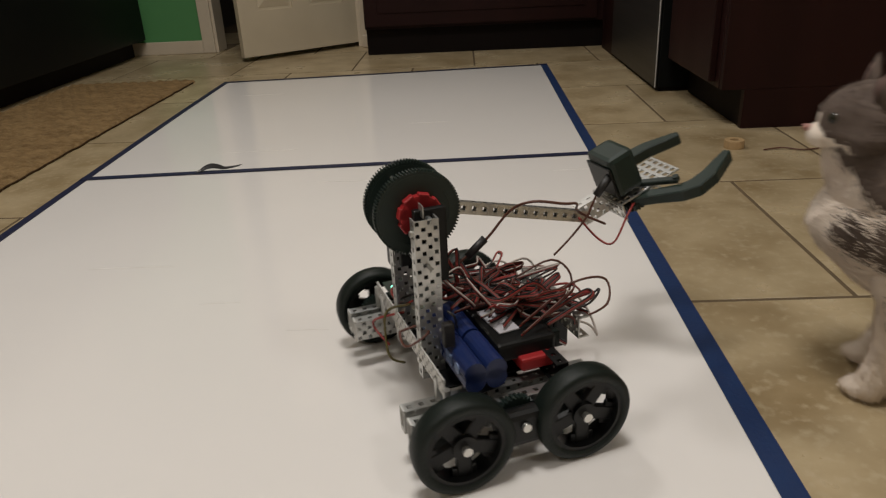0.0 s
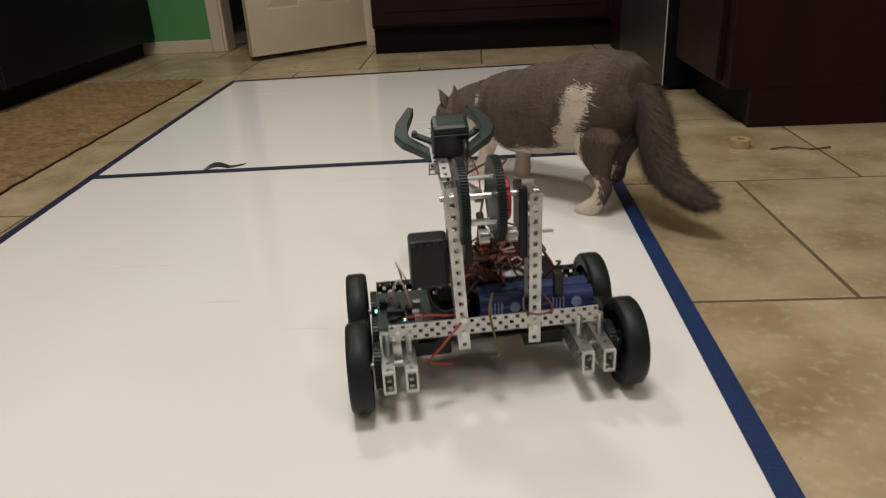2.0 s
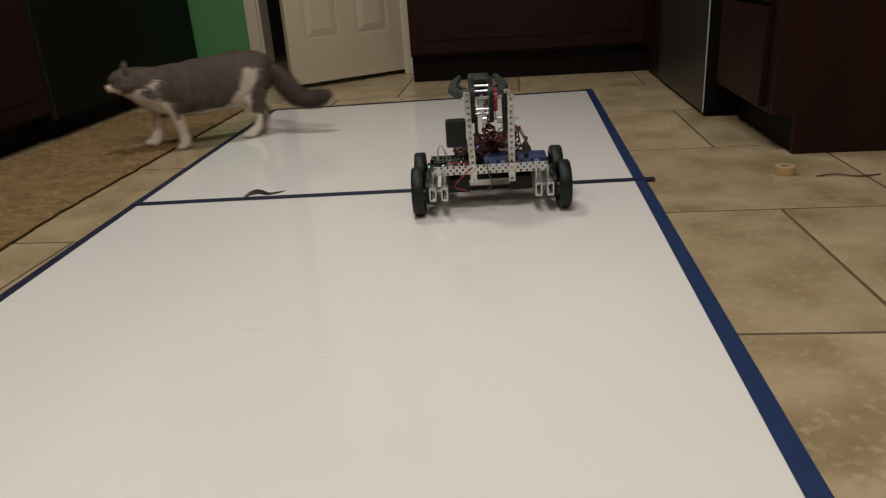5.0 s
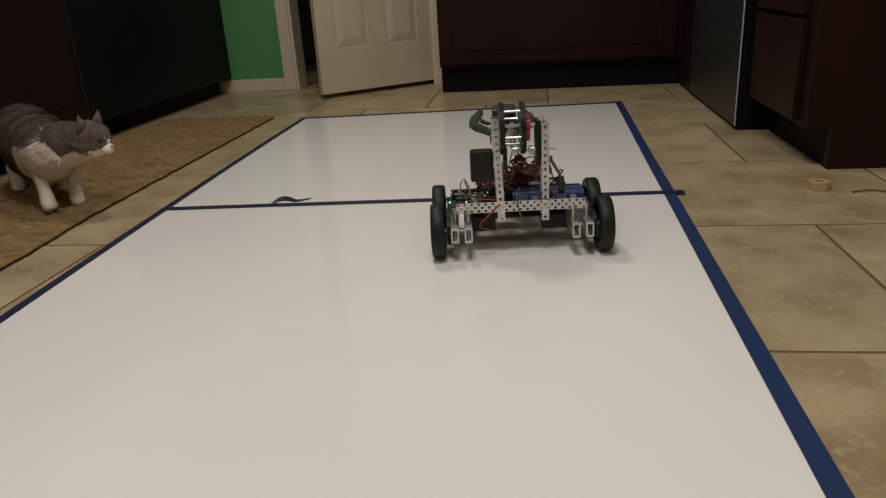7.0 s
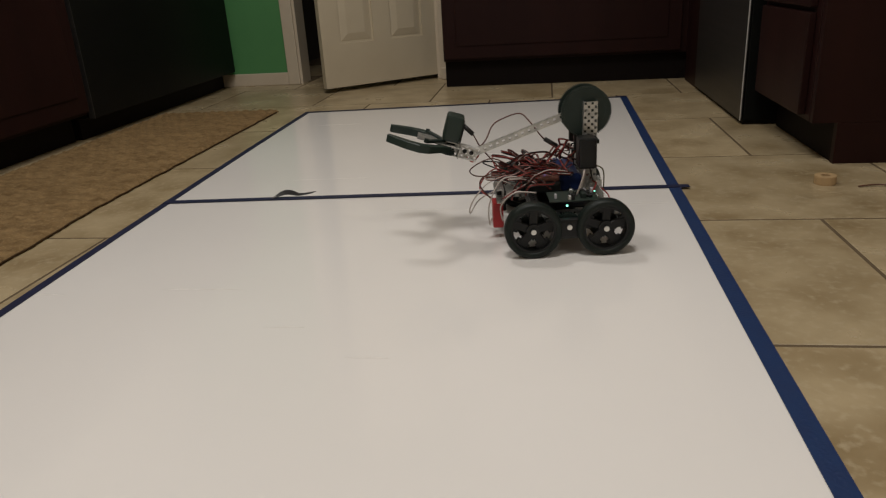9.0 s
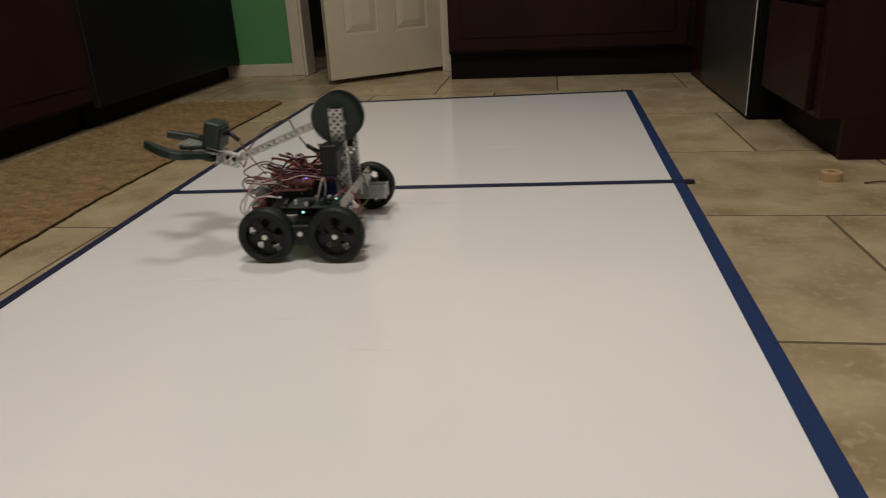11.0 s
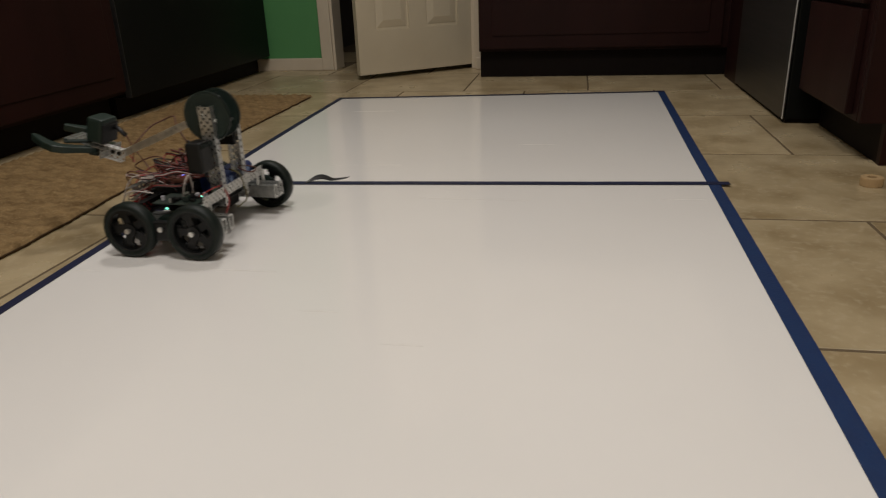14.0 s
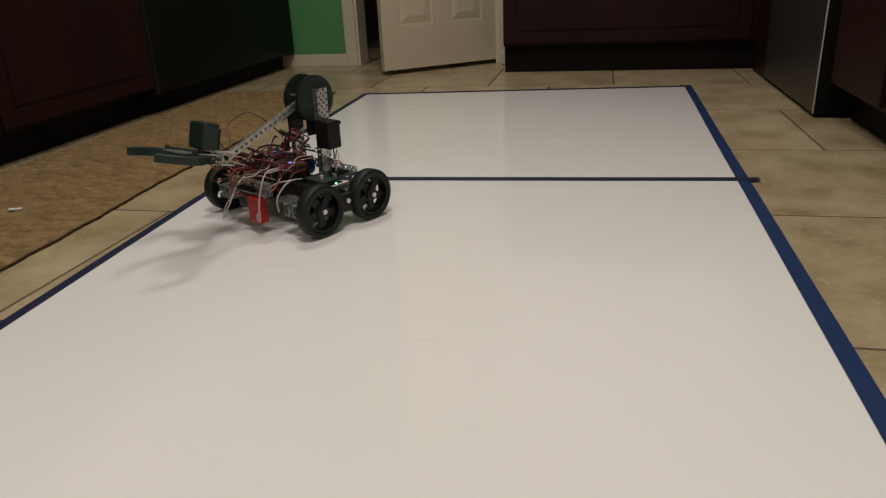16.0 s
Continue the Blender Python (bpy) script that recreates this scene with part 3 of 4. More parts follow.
def make_robot():
    rb = empty("robot", "wheeled robot with gripper arm, perforated steel frame and tangled wires", "robot")
    # frame
    for x in (-0.121, -0.0965, 0.0965, 0.1205):
        bm = channel(fresh(), pose(x + 0.0063, -0.104, 0.053, 0, 0, 90) @ pose(0, 0, 0, 90, 0, 0), 16, closed=True)
        part("frame_rail", bm, STEEL, rb)
        bm = fresh()
        for z in (0.0408, 0.0653):
            box(bm, x - 0.0064, x + 0.0064, -0.1055, -0.1035, z - 0.0015, z + 0.0015)
        for e in (-0.0057, 0.0057):
            box(bm, x + e - 0.0012, x + e + 0.0012, -0.1055, -0.1035, 0.0423, 0.0638)
        part("rail_end", bm, PLATE, rb)
    part("cross_bar", perforated(fresh(), pose(-0.117, -0.067, 0.092) @ pose(0, 0, 0, 90), 37, 3, 0.00635, 0.0044, 0.0016, stagger=True), PLATE, rb)
    for x in (-0.121, -0.0965, 0.0965, 0.1205):
        part("standoff", cyl(fresh(), 0.004, 0.026, pose(x, -0.066, 0.066), 8), STEEL, rb)
    part("cross_bar", channel(fresh(), pose(-0.127, 0.062, 0.080, 180) @ pose(0, 0, 0, 90), 20), RIM, rb)
    # towers: rear flange to the back, web outward
    for x, s, lean in ((-0.034, -1, -2.4), (0.0455, 1, 0.4)):
        m = pose(x, -0.0545, 0.0625, 0, lean, 0) @ pose(0, 0, 0, 0, -90, 0)
        m = m @ (pose(0, 0, 0, 0, 0, 0) if s < 0 else pose(0, 0, 0, 180, 0, 0))
        tower = part("tower", channel(fresh(), m @ Matrix.Translation((0, 0.0, 0.006)), 15 if s < 0 else 14), STEEL, rb)
        for z in (0.083, 0.10, 0.225):
            part("screw", cyl(fresh(), 0.0035, 0.003, pose(x, -0.0665, z, 90), 8), BRASS, tower)
    part("top_bracket", perforated(fresh(), pose(0.034, -0.055, 0.2458) @ pose(0, 0, 0, 90), 1, 1), STEEL, rb)
    # axle of the arm and a stub shaft
    part("shaft", cyl(fresh(), 0.0032, 0.105, pose(-0.052, -0.048, 0.2356, 0, 90), 10), STEEL, rb)
    part("shaft", cyl(fresh(), 0.002, 0.068, pose(0.0, -0.055, 0.192, 0, 90), 8), STEEL, rb)
    # lift motor outside the left tower
    motor = new("lift_motor")
    motor.parent = rb
    tagged(motor, "black box motor bolted to the tower")
    part("motor_case", box(fresh(), -0.088, -0.046, -0.060, -0.028, 0.138, 0.194, 0.005), RIM, motor)
    bm = fresh()
    for k in range(5):
        box(bm, -0.086 + 0.008 * k, -0.081 + 0.008 * k, -0.0632, -0.0598, 0.184, 0.191)
    part("motor_vent", bm, TYRE, motor)
    bm = fresh()
    toothed(bm, 12, 0.0062, 0.0082, 0.01, pose(-0.012, -0.055, 0.192, 0, 90))
    toothed(bm, 12, 0.0062, 0.0082, 0.01, pose(0.018, -0.055, 0.192, 0, 90))
    part("pinion", bm, STEEL, rb)
    part("bearing_block", box(fresh(), 0.030, 0.039, -0.062, -0.028, 0.165, 0.245, 0.002), RIM, rb)
    part("bearing_block", box(fresh(), -0.028, -0.021, -0.062, -0.028, 0.16, 0.20, 0.002), RIM, rb)
    # drive gears and motors beside the wheels
    for s in (-1, 1):
        for y, r, n in ((-BASE, 0.026, 36), (0.0, 0.0235, 30), (BASE, 0.026, 36)):
            part("drive_gear", toothed(fresh(), n, r - 0.0022, r, 0.008, pose(s * 0.132 - 0.004, y, R, 0, 90)), GEAR, rb)
        part("axle_screw", cyl(fresh(), 0.0045, 0.004, pose(s * 0.1575, 0.0, R + 0.004, 0, 90 * s), 12), BRASS, rb)
        part("gear_cover", box(fresh(), s * 0.147 - 0.009, s * 0.147 + 0.009, -0.028, 0.028, 0.031, 0.068, 0.006), RIM, rb)
        part("drive_motor", box(fresh(), s * 0.068 - 0.024, s * 0.068 + 0.024, -0.022, 0.026, 0.030, 0.066, 0.003), RIM, rb)
        for y in (-BASE, BASE):
            part("axle", cyl(fresh(), 0.0032, 0.06, pose(s * 0.09 if s > 0 else -0.15, y, R, 0, 90), 8), STEEL, rb)
    part("under_tray", box(fresh(), -0.085, 0.085, -0.055, 0.06, 0.066, 0.0685, 0.001), RIM, rb)
    # battery packs across the rear
    for x0, x1 in ((-0.012, 0.055), (0.059, 0.119)):
        pack = new("battery_pack")
        pack.parent = rb
        tagged(pack, "blue shrink-wrapped battery pack with silver print")
        bm = fresh()
        for k in range(2):
            cyl(bm, 0.0112, x1 - x0, pose(x0, -0.035 + 0.0225 * k, 0.090, 0, 90), 18)
            cyl(bm, 0.0112, x1 - x0, pose(x0, -0.035 + 0.0225 * k, 0.1005, 0, 90), 18)
        box(bm, x0, x1, -0.045, -0.003, 0.089, 0.1015, 0.002)
        part("wrap", bm, BLUE, pack, smooth=False)
        bm = fresh()
        for k in range(4):
            box(bm, x0 + 0.012 + 0.004 * k, x0 + 0.0135 + 0.004 * k, -0.0472, -0.0458, 0.092, 0.105)
        cyl(bm, 0.006, 0.001, pose(x0 + 0.04, -0.0457, 0.098, 90), 18)
        part("print", bm, SILVERPRINT, pack)
    # controller in the middle with a pale label, red parts in front
    ctl = new("controller")
    ctl.parent = rb
    tagged(ctl, "dark controller box with a pale label and lamps")
    part("case", box(fresh(), -0.055, 0.095, 0.0, 0.066, 0.088, 0.108, 0.004), RIM, ctl)
    part("label_plate", box(fresh(), 0.022, 0.075, 0.006, 0.03, 0.1082, 0.1102, 0.001, pose(0, 0, 0.0005, 0, 0, 4)), LABEL, ctl)
    part("cover", box(fresh(), -0.05, 0.015, 0.002, 0.058, 0.1082, 0.117, 0.003), WIRE_BROWN, ctl)
    part("lamp", box(fresh(), -0.03, -0.018, 0.02, 0.028, 0.1175, 0.1192, 0.0005), GLOW_BLUE, ctl)
    bm = fresh()
    for k in range(9):
        box(bm, -0.05 + 0.016 * k, -0.04 + 0.016 * k, 0.0655, 0.0745, 0.091, 0.105, 0.001)
    part("port_row", bm, TYRE, ctl)
    part("red_bracket", box(fresh(), 0.055, 0.105, 0.022, 0.058, 0.078, 0.092, 0.003), RED, rb)
    # circuit board on the left with its green lamp
    brd = new("circuit_board")
    brd.parent = rb
    tagged(brd, "small green circuit board with a lit lamp")
    part("board", box(fresh(), -0.128, -0.066, -0.058, 0.03, 0.0915, 0.0935, 0.0005), BOARDGREEN, brd)
    rnd = random.Random(4)
    for k in range(16):
        x, y = rnd.uniform(-0.122, -0.075), rnd.uniform(-0.052, 0.022)
        s = rnd.uniform(0.003, 0.007)
        part("component", box(fresh(), x - s, x + s, y - s * 0.7, y + s * 0.7, 0.0937, 0.0937 + rnd.uniform(0.004, 0.011), 0.0007, seg=1), rnd.choice((RIM, RIM, LABEL, STEEL, GEAR)), brd)
    bm = fresh()
    bmesh.ops.create_uvsphere(bm, u_segments=12, v_segments=8, radius=0.0012, matrix=pose(-0.098, -0.054, 0.1005))
    part("lamp", bm, GLOW_GREEN, brd, smooth=True)
    bm = fresh()
    bmesh.ops.create_uvsphere(bm, u_segments=12, v_segments=8, radius=0.002, matrix=pose(-0.129, 0.0, 0.085))
    part("lamp", bm, GLOW_GREEN, brd, smooth=True)
    # front: red block, sensors
    snr = new("front_sensor")
    snr.parent = rb
    tagged(snr, "red sensor block hanging at the front")
    part("block", box(fresh(), -0.05, -0.012, 0.108, 0.128, 0.022, 0.072, 0.003), RED, snr)
    part("block", box(fresh(), -0.02, 0.03, 0.100, 0.118, 0.045, 0.085, 0.003), RIM, snr)
    part("front_bumper", channel(fresh(), pose(-0.07, 0.108, 0.09) @ pose(0, 0, 0, 90), 11), STEEL, rb)

    # cables
    rnd = random.Random(11)

    def ribbon(pts, r=0.00095):
        """A flat lead of three joined strands."""
        d = (Vector(pts[-1]) - Vector(pts[0])).cross(Vector((rnd.uniform(-1, 1), rnd.uniform(-1, 1), rnd.uniform(-1, 1))))
        d = d.normalized() * r * 1.9
        bm, done = fresh(), 0
        for k in (-1, 0, 1):
            tube(bm, [Vector(p) + d * k for p in pts], r, 5)
            bm.faces.ensure_lookup_table()
            for f in bm.faces[done:]:
                f.material_index = k + 1
            done = len(bm.faces)
        return part("cable", bm, rnd.choice(([WIRE_BLACK, WIRE_RED, WIRE_WHITE], [WIRE_BROWN, WIRE_RED, WIRE_BLACK], [WIRE_RED, WIRE_RED, WIRE_BLACK], [WIRE_BROWN, WIRE_RED, WIRE_BLACK])), rb, smooth=True)

    for k in range(32):
        p = Vector((rnd.uniform(-0.06, 0.06), rnd.uniform(-0.03, 0.03), rnd.uniform(0.112, 0.13)))
        q = Vector((rnd.uniform(-0.085, 0.085), rnd.uniform(0.06, 0.125), rnd.uniform(0.08, 0.118)))
        if k % 5 == 4:
            q = Vector((rnd.uniform(-0.02, 0.02), rnd.uniform(-0.045, -0.02), rnd.uniform(0.15, 0.185)))
        pts = [p]
        for j in range(1, 5):
            u = j / 5
            lift = 0.016 * math.sin(math.pi * u) * rnd.uniform(0.2, 1.3)
            pts.append(p.lerp(q, u) + Vector((rnd.uniform(-0.022, 0.022), rnd.uniform(-0.018, 0.018), lift + rnd.uniform(-0.006, 0.008))))
        ribbon(pts + [q])
    # leads folded back on themselves in tight hairpins
    for k in range(22):
        p = Vector((rnd.uniform(-0.06, 0.085), rnd.uniform(0.01, 0.10), rnd.uniform(0.105, 0.125)))
        a = rnd.uniform(-1.0, 1.0)
        out = Vector((math.sin(a), math.cos(a), rnd.uniform(0.0, 0.5))) * rnd.uniform(0.03, 0.055)
        side = Vector((math.cos(a), -math.sin(a), rnd.uniform(-0.4, 0.4))) * rnd.uniform(0.005, 0.009)
        ribbon([p - out * 0.4, p + out * 0.4 + side * 0.4, p + out * 0.95 + side * 0.6, p + out - side * 0.5, p + out * 0.45 - side, p - Vector((0, 0.01, 0.012)) - side * 2])
    loops = [
        # loops that stand out in front of the frame
        (WIRE_BROWN, [(0.03, 0.07, 0.11), (0.045, 0.12, 0.135), (0.03, 0.165, 0.12), (0.05, 0.155, 0.1), (0.06, 0.11, 0.095)]),
        (WIRE_WHITE, [(0.02, 0.07, 0.11), (0.0, 0.13, 0.10), (-0.01, 0.165, 0.065), (0.01, 0.17, 0.035), (0.02, 0.15, 0.06), (0.02, 0.11, 0.08)]),
        (WIRE_WHITE, [(-0.05, 0.07, 0.12), (-0.06, 0.11, 0.12), (-0.065, 0.135, 0.075), (-0.06, 0.135, 0.035), (-0.045, 0.13, 0.04), (-0.055, 0.1, 0.09), (-0.08, 0.07, 0.1)]),
        (WIRE_WHITE, [(-0.09, 0.05, 0.1), (-0.1, 0.09, 0.105), (-0.095, 0.115, 0.08), (-0.09, 0.112, 0.05)]),
        (WIRE_RED, [(0.0, 0.08, 0.11), (0.02, 0.12, 0.12), (0.0, 0.15, 0.09), (-0.015, 0.125, 0.07)]),
        (WIRE_BROWN, [(-0.03, 0.07, 0.11), (-0.035, 0.13, 0.125), (-0.02, 0.15, 0.1), (-0.01, 0.12, 0.06)]),
        (WIRE_BLACK, [(0.05, 0.06, 0.11), (0.075, 0.11, 0.12), (0.055, 0.14, 0.125), (0.06, 0.1, 0.105)]),
        (WIRE_RED, [(0.03, 0.05, 0.12), (0.06, 0.085, 0.13), (0.07, 0.12, 0.132), (0.04, 0.11, 0.11)]),
        # motor lead behind the left tower, down to the board
        (WIRE_BLACK, [(-0.07, -0.05, 0.138), (-0.066, -0.055, 0.118), (-0.05, -0.06, 0.108), (-0.03, -0.05, 0.12), (-0.01, -0.03, 0.13)]),
        (WIRE_WHITE, [(-0.105, -0.02, 0.095), (-0.108, -0.03, 0.125), (-0.1, -0.035, 0.14), (-0.092, -0.035, 0.12), (-0.088, -0.03, 0.1)]),
        # rear drooping leads
        (WIRE_OLIVE, [(0.0, -0.06, 0.125), (-0.008, -0.085, 0.118), (-0.004, -0.09, 0.09), (0.002, -0.088, 0.066), (-0.006, -0.07, 0.05)]),
        (WIRE_RED, [(-0.03, -0.06, 0.1), (-0.06, -0.086, 0.082), (-0.075, -0.085, 0.062), (-0.05, -0.075, 0.05)]),
        (WIRE_RED, [(-0.1, -0.05, 0.1), (-0.07, -0.062, 0.107), (-0.04, -0.06, 0.104), (-0.025, -0.05, 0.115)]),
        (WIRE_BROWN, [(0.03, -0.083, 0.112), (0.0455, -0.0855, 0.108), (0.062, -0.083, 0.112), (0.055, -0.06, 0.118), (0.036, -0.06, 0.118), (0.03, -0.083, 0.112)]),
        (WIRE_BLACK, [(0.06, -0.03, 0.12), (0.08, -0.04, 0.145), (0.075, -0.045, 0.15)]),
    ]
    for mat, pts in loops:
        part("cable", tube(fresh(), pts, 0.0014, 6), mat, rb, smooth=True)
    part("plug", box(fresh(), 0.072, 0.082, -0.052, -0.04, 0.112, 0.138, 0.002, pose(0, 0, 0, 0, 0, 0)), WIRE_BLACK, rb)

    # arm: turns about the shaft
    bm = fresh()
    for k in range(4):
        perforated(bm, pose(0, 0, 0, 0, 0, 90) @ pose(0, 0, 0, 90 * k) @ pose(0, 0, 0.0062), 17, 1, 0.0127, 0.0052)
    for v in bm.verts:
        v.co.x *= 0.55
    arm = part("arm", bm, STEEL, rb)
    arm.matrix_basis = pose(-0.0105, -0.048, 0.2356, -21.2)
    for x in (-0.0235, 0.0135):
        bm = toothed(fresh(), 84, 0.0436, 0.0460, 0.0085, pose(x, 0, -0.004, 0, 90))
        lathe(bm, [(0.034, -0.0005), (0.041, -0.0005), (0.041, 0.009), (0.034, 0.009)], 40, pose(x, 0, -0.004, 0, 90))
        part("gear", bm, GEAR, arm)
    bm = cyl(fresh(), 0.0215, 0.008, pose(0.0225, 0, -0.004, 0, 90), 24)
    for k in range(4):
        box(bm, 0.0225, 0.0305, -0.0235, 0.0235, -0.006, 0.006, 0.001, pose(0, 0, -0.004, 45 * k), seg=1)
    part("gear_hub", bm, RED, arm, "red plastic gear hub")
    for a in (40, 130, 220, 310):
        part("spacer", cyl(fresh(), 0.0024, 0.03, pose(-0.015, 0.033 * math.cos(radians(a)), 0.033 * math.sin(radians(a)) - 0.004, 0, 90), 8), STEEL, arm)
    elbow = pose(0, 0.2157, 0, 37)
    part("elbow_bracket", channel(fresh(), elbow @ pose(0, -0.004, -0.002, 0, 0, 90) @ pose(0, 0, 0.0, 90, 0, 0) @ pose(0, 0, -0.006), 5), PLATE, arm)
    part("claw_plate", perforated(fresh(), elbow @ pose(0, 0.03, 0.004, 0, 0, 90), 8, 5, 0.0105, 0.006, 0.0016), STEEL, arm)
    part("claw_plate", perforated(fresh(), elbow @ pose(0, 0.04, -0.012, 0, 0, 90), 5, 3, 0.0105, 0.006, 0.0016), STEEL, arm)
    bm = box(fresh(), -0.0245, 0.0245, 0.036, 0.069, 0.011, 0.06, 0.006, elbow)
    part("claw_motor", bm, CLAW, arm)
    bm = box(fresh(), -0.0235, 0.0235, 0.0335, 0.0362, 0.013, 0.05, 0.001, elbow)
    part("motor_face", bm, RIM, arm)
    part("claw_bracket", perforated(fresh(), elbow @ pose(-0.0315, 0.032, -0.004) @ pose(0, 0, 0, 90), 6, 2, 0.0105, 0.006, 0.0016), STEEL, arm)
    bm = cyl(fresh(), 0.011, 0.012, elbow @ pose(0, 0.05, 0.0), 16)
    part("motor_boss", bm, RIM, arm)
    for s in (-1, 1):
        bm = fresh()
        line = [(0.016, 0.052, 0.010), (0.036, 0.072, 0.010), (0.057, 0.092, 0.011), (0.063, 0.106, 0.0135), (0.060, 0.128, 0.012), (0.050, 0.151, 0.009), (0.0435, 0.167, 0.006)]
        rings = []
        for k, (x, y, hw) in enumerate(line):
            a, b = line[max(k - 1, 0)], line[min(k + 1, len(line) - 1)]
            d = Vector((s * (b[0] - a[0]), b[1] - a[1], 0)).normalized()
            n = Vector((d.y, -d.x, 0)) * (hw * 0.75)
            up = Vector((0, 0, 0.0072 if k > 1 else 0.006))
            c = Vector((s * x, y, -0.004))
            rings.append([bm.verts.new(elbow @ (c + q)) for q in (n + up, n - up, -n - up, -n + up)])
        for a, b in zip(rings, rings[1:]):
            for k in range(4):
                bm.faces.new((a[k], b[k], b[(k + 1) % 4], a[(k + 1) % 4]))
        bm.faces.new(rings[0])
        bm.faces.new(rings[-1][::-1])
        bmesh.ops.recalc_face_normals(bm, faces=bm.faces)
        bmesh.ops.bevel(bm, geom=list(bm.edges), offset=0.0012, segments=1, affect="EDGES")
        part("finger", bm, CLAW, arm)
        bm = box(fresh(), -0.0045, 0.0045, -0.003, 0.052, -0.0028, 0.0028, 0.001, elbow @ pose(s * 0.006, 0.066, 0.0065, 0, 0, -s * 52), seg=1)
        cyl(bm, 0.004, 0.003, elbow @ pose(s * 0.0445, 0.0963, 0.0085), 10)
        part("finger_link", bm, GEAR, arm)
        bm = toothed(fresh(), 18, 0.0125, 0.0145, 0.007, elbow @ pose(s * 0.014, 0.054, -0.013))
        part("finger_gear", bm, GEAR, arm)
    for y in (0.008, 0.021):
        part("screw", cyl(fresh(), 0.0042, 0.003, elbow @ pose(-0.0065, y, -0.002, 0, -90), 8), RIM, arm)
    # the arm's own cable with a dark in-line plug
    part("cable", tube(fresh(), [(0.012, 0.235, -0.004), (0.010, 0.205, 0.004), (0.018, 0.188, 0.012), (0.044, 0.168, 0.026), (0.056, 0.145, 0.028), (0.05, 0.112, 0.026), (0.028, 0.1, 0.008), (0.014, 0.088, -0.028), (0.006, 0.07, -0.056), (0.0, 0.045, -0.088)], 0.0015, 6), WIRE_BROWN, arm, smooth=True)
    part("cable", tube(fresh(), [(0.02, 0.262, 0.03), (0.034, 0.245, 0.015), (0.036, 0.235, -0.018), (0.02, 0.225, -0.02), (0.008, 0.2, 0.0)], 0.0013, 6), WIRE_RED, arm, smooth=True)
    part("plug", cyl(fresh(), 0.0045, 0.028, pose(0.012, 0.086, -0.03, 143), 10), WIRE_BLACK, arm, smooth=True)
    part("plug", cyl(fresh(), 0.0045, 0.026, elbow @ pose(0.018, 0.012, 0.028, -62), 10), WIRE_BLACK, arm, smooth=True)
    part("cable", tube(fresh(), [elbow @ Vector(p) for p in ((0.018, 0.038, 0.042), (0.018, 0.03, 0.041), (0.018, 0.012, 0.028), (0.016, -0.006, 0.01), (0.01, -0.03, -0.006), (0.002, -0.055, -0.02))], 0.0013, 6), WIRE_BROWN, arm, smooth=True)
    wheels = [wheel(rb, s, y) for s in (-1, 1) for y in (-BASE, BASE)]
    return rb, arm, wheels


robot, robot_arm, robot_wheels = make_robot()


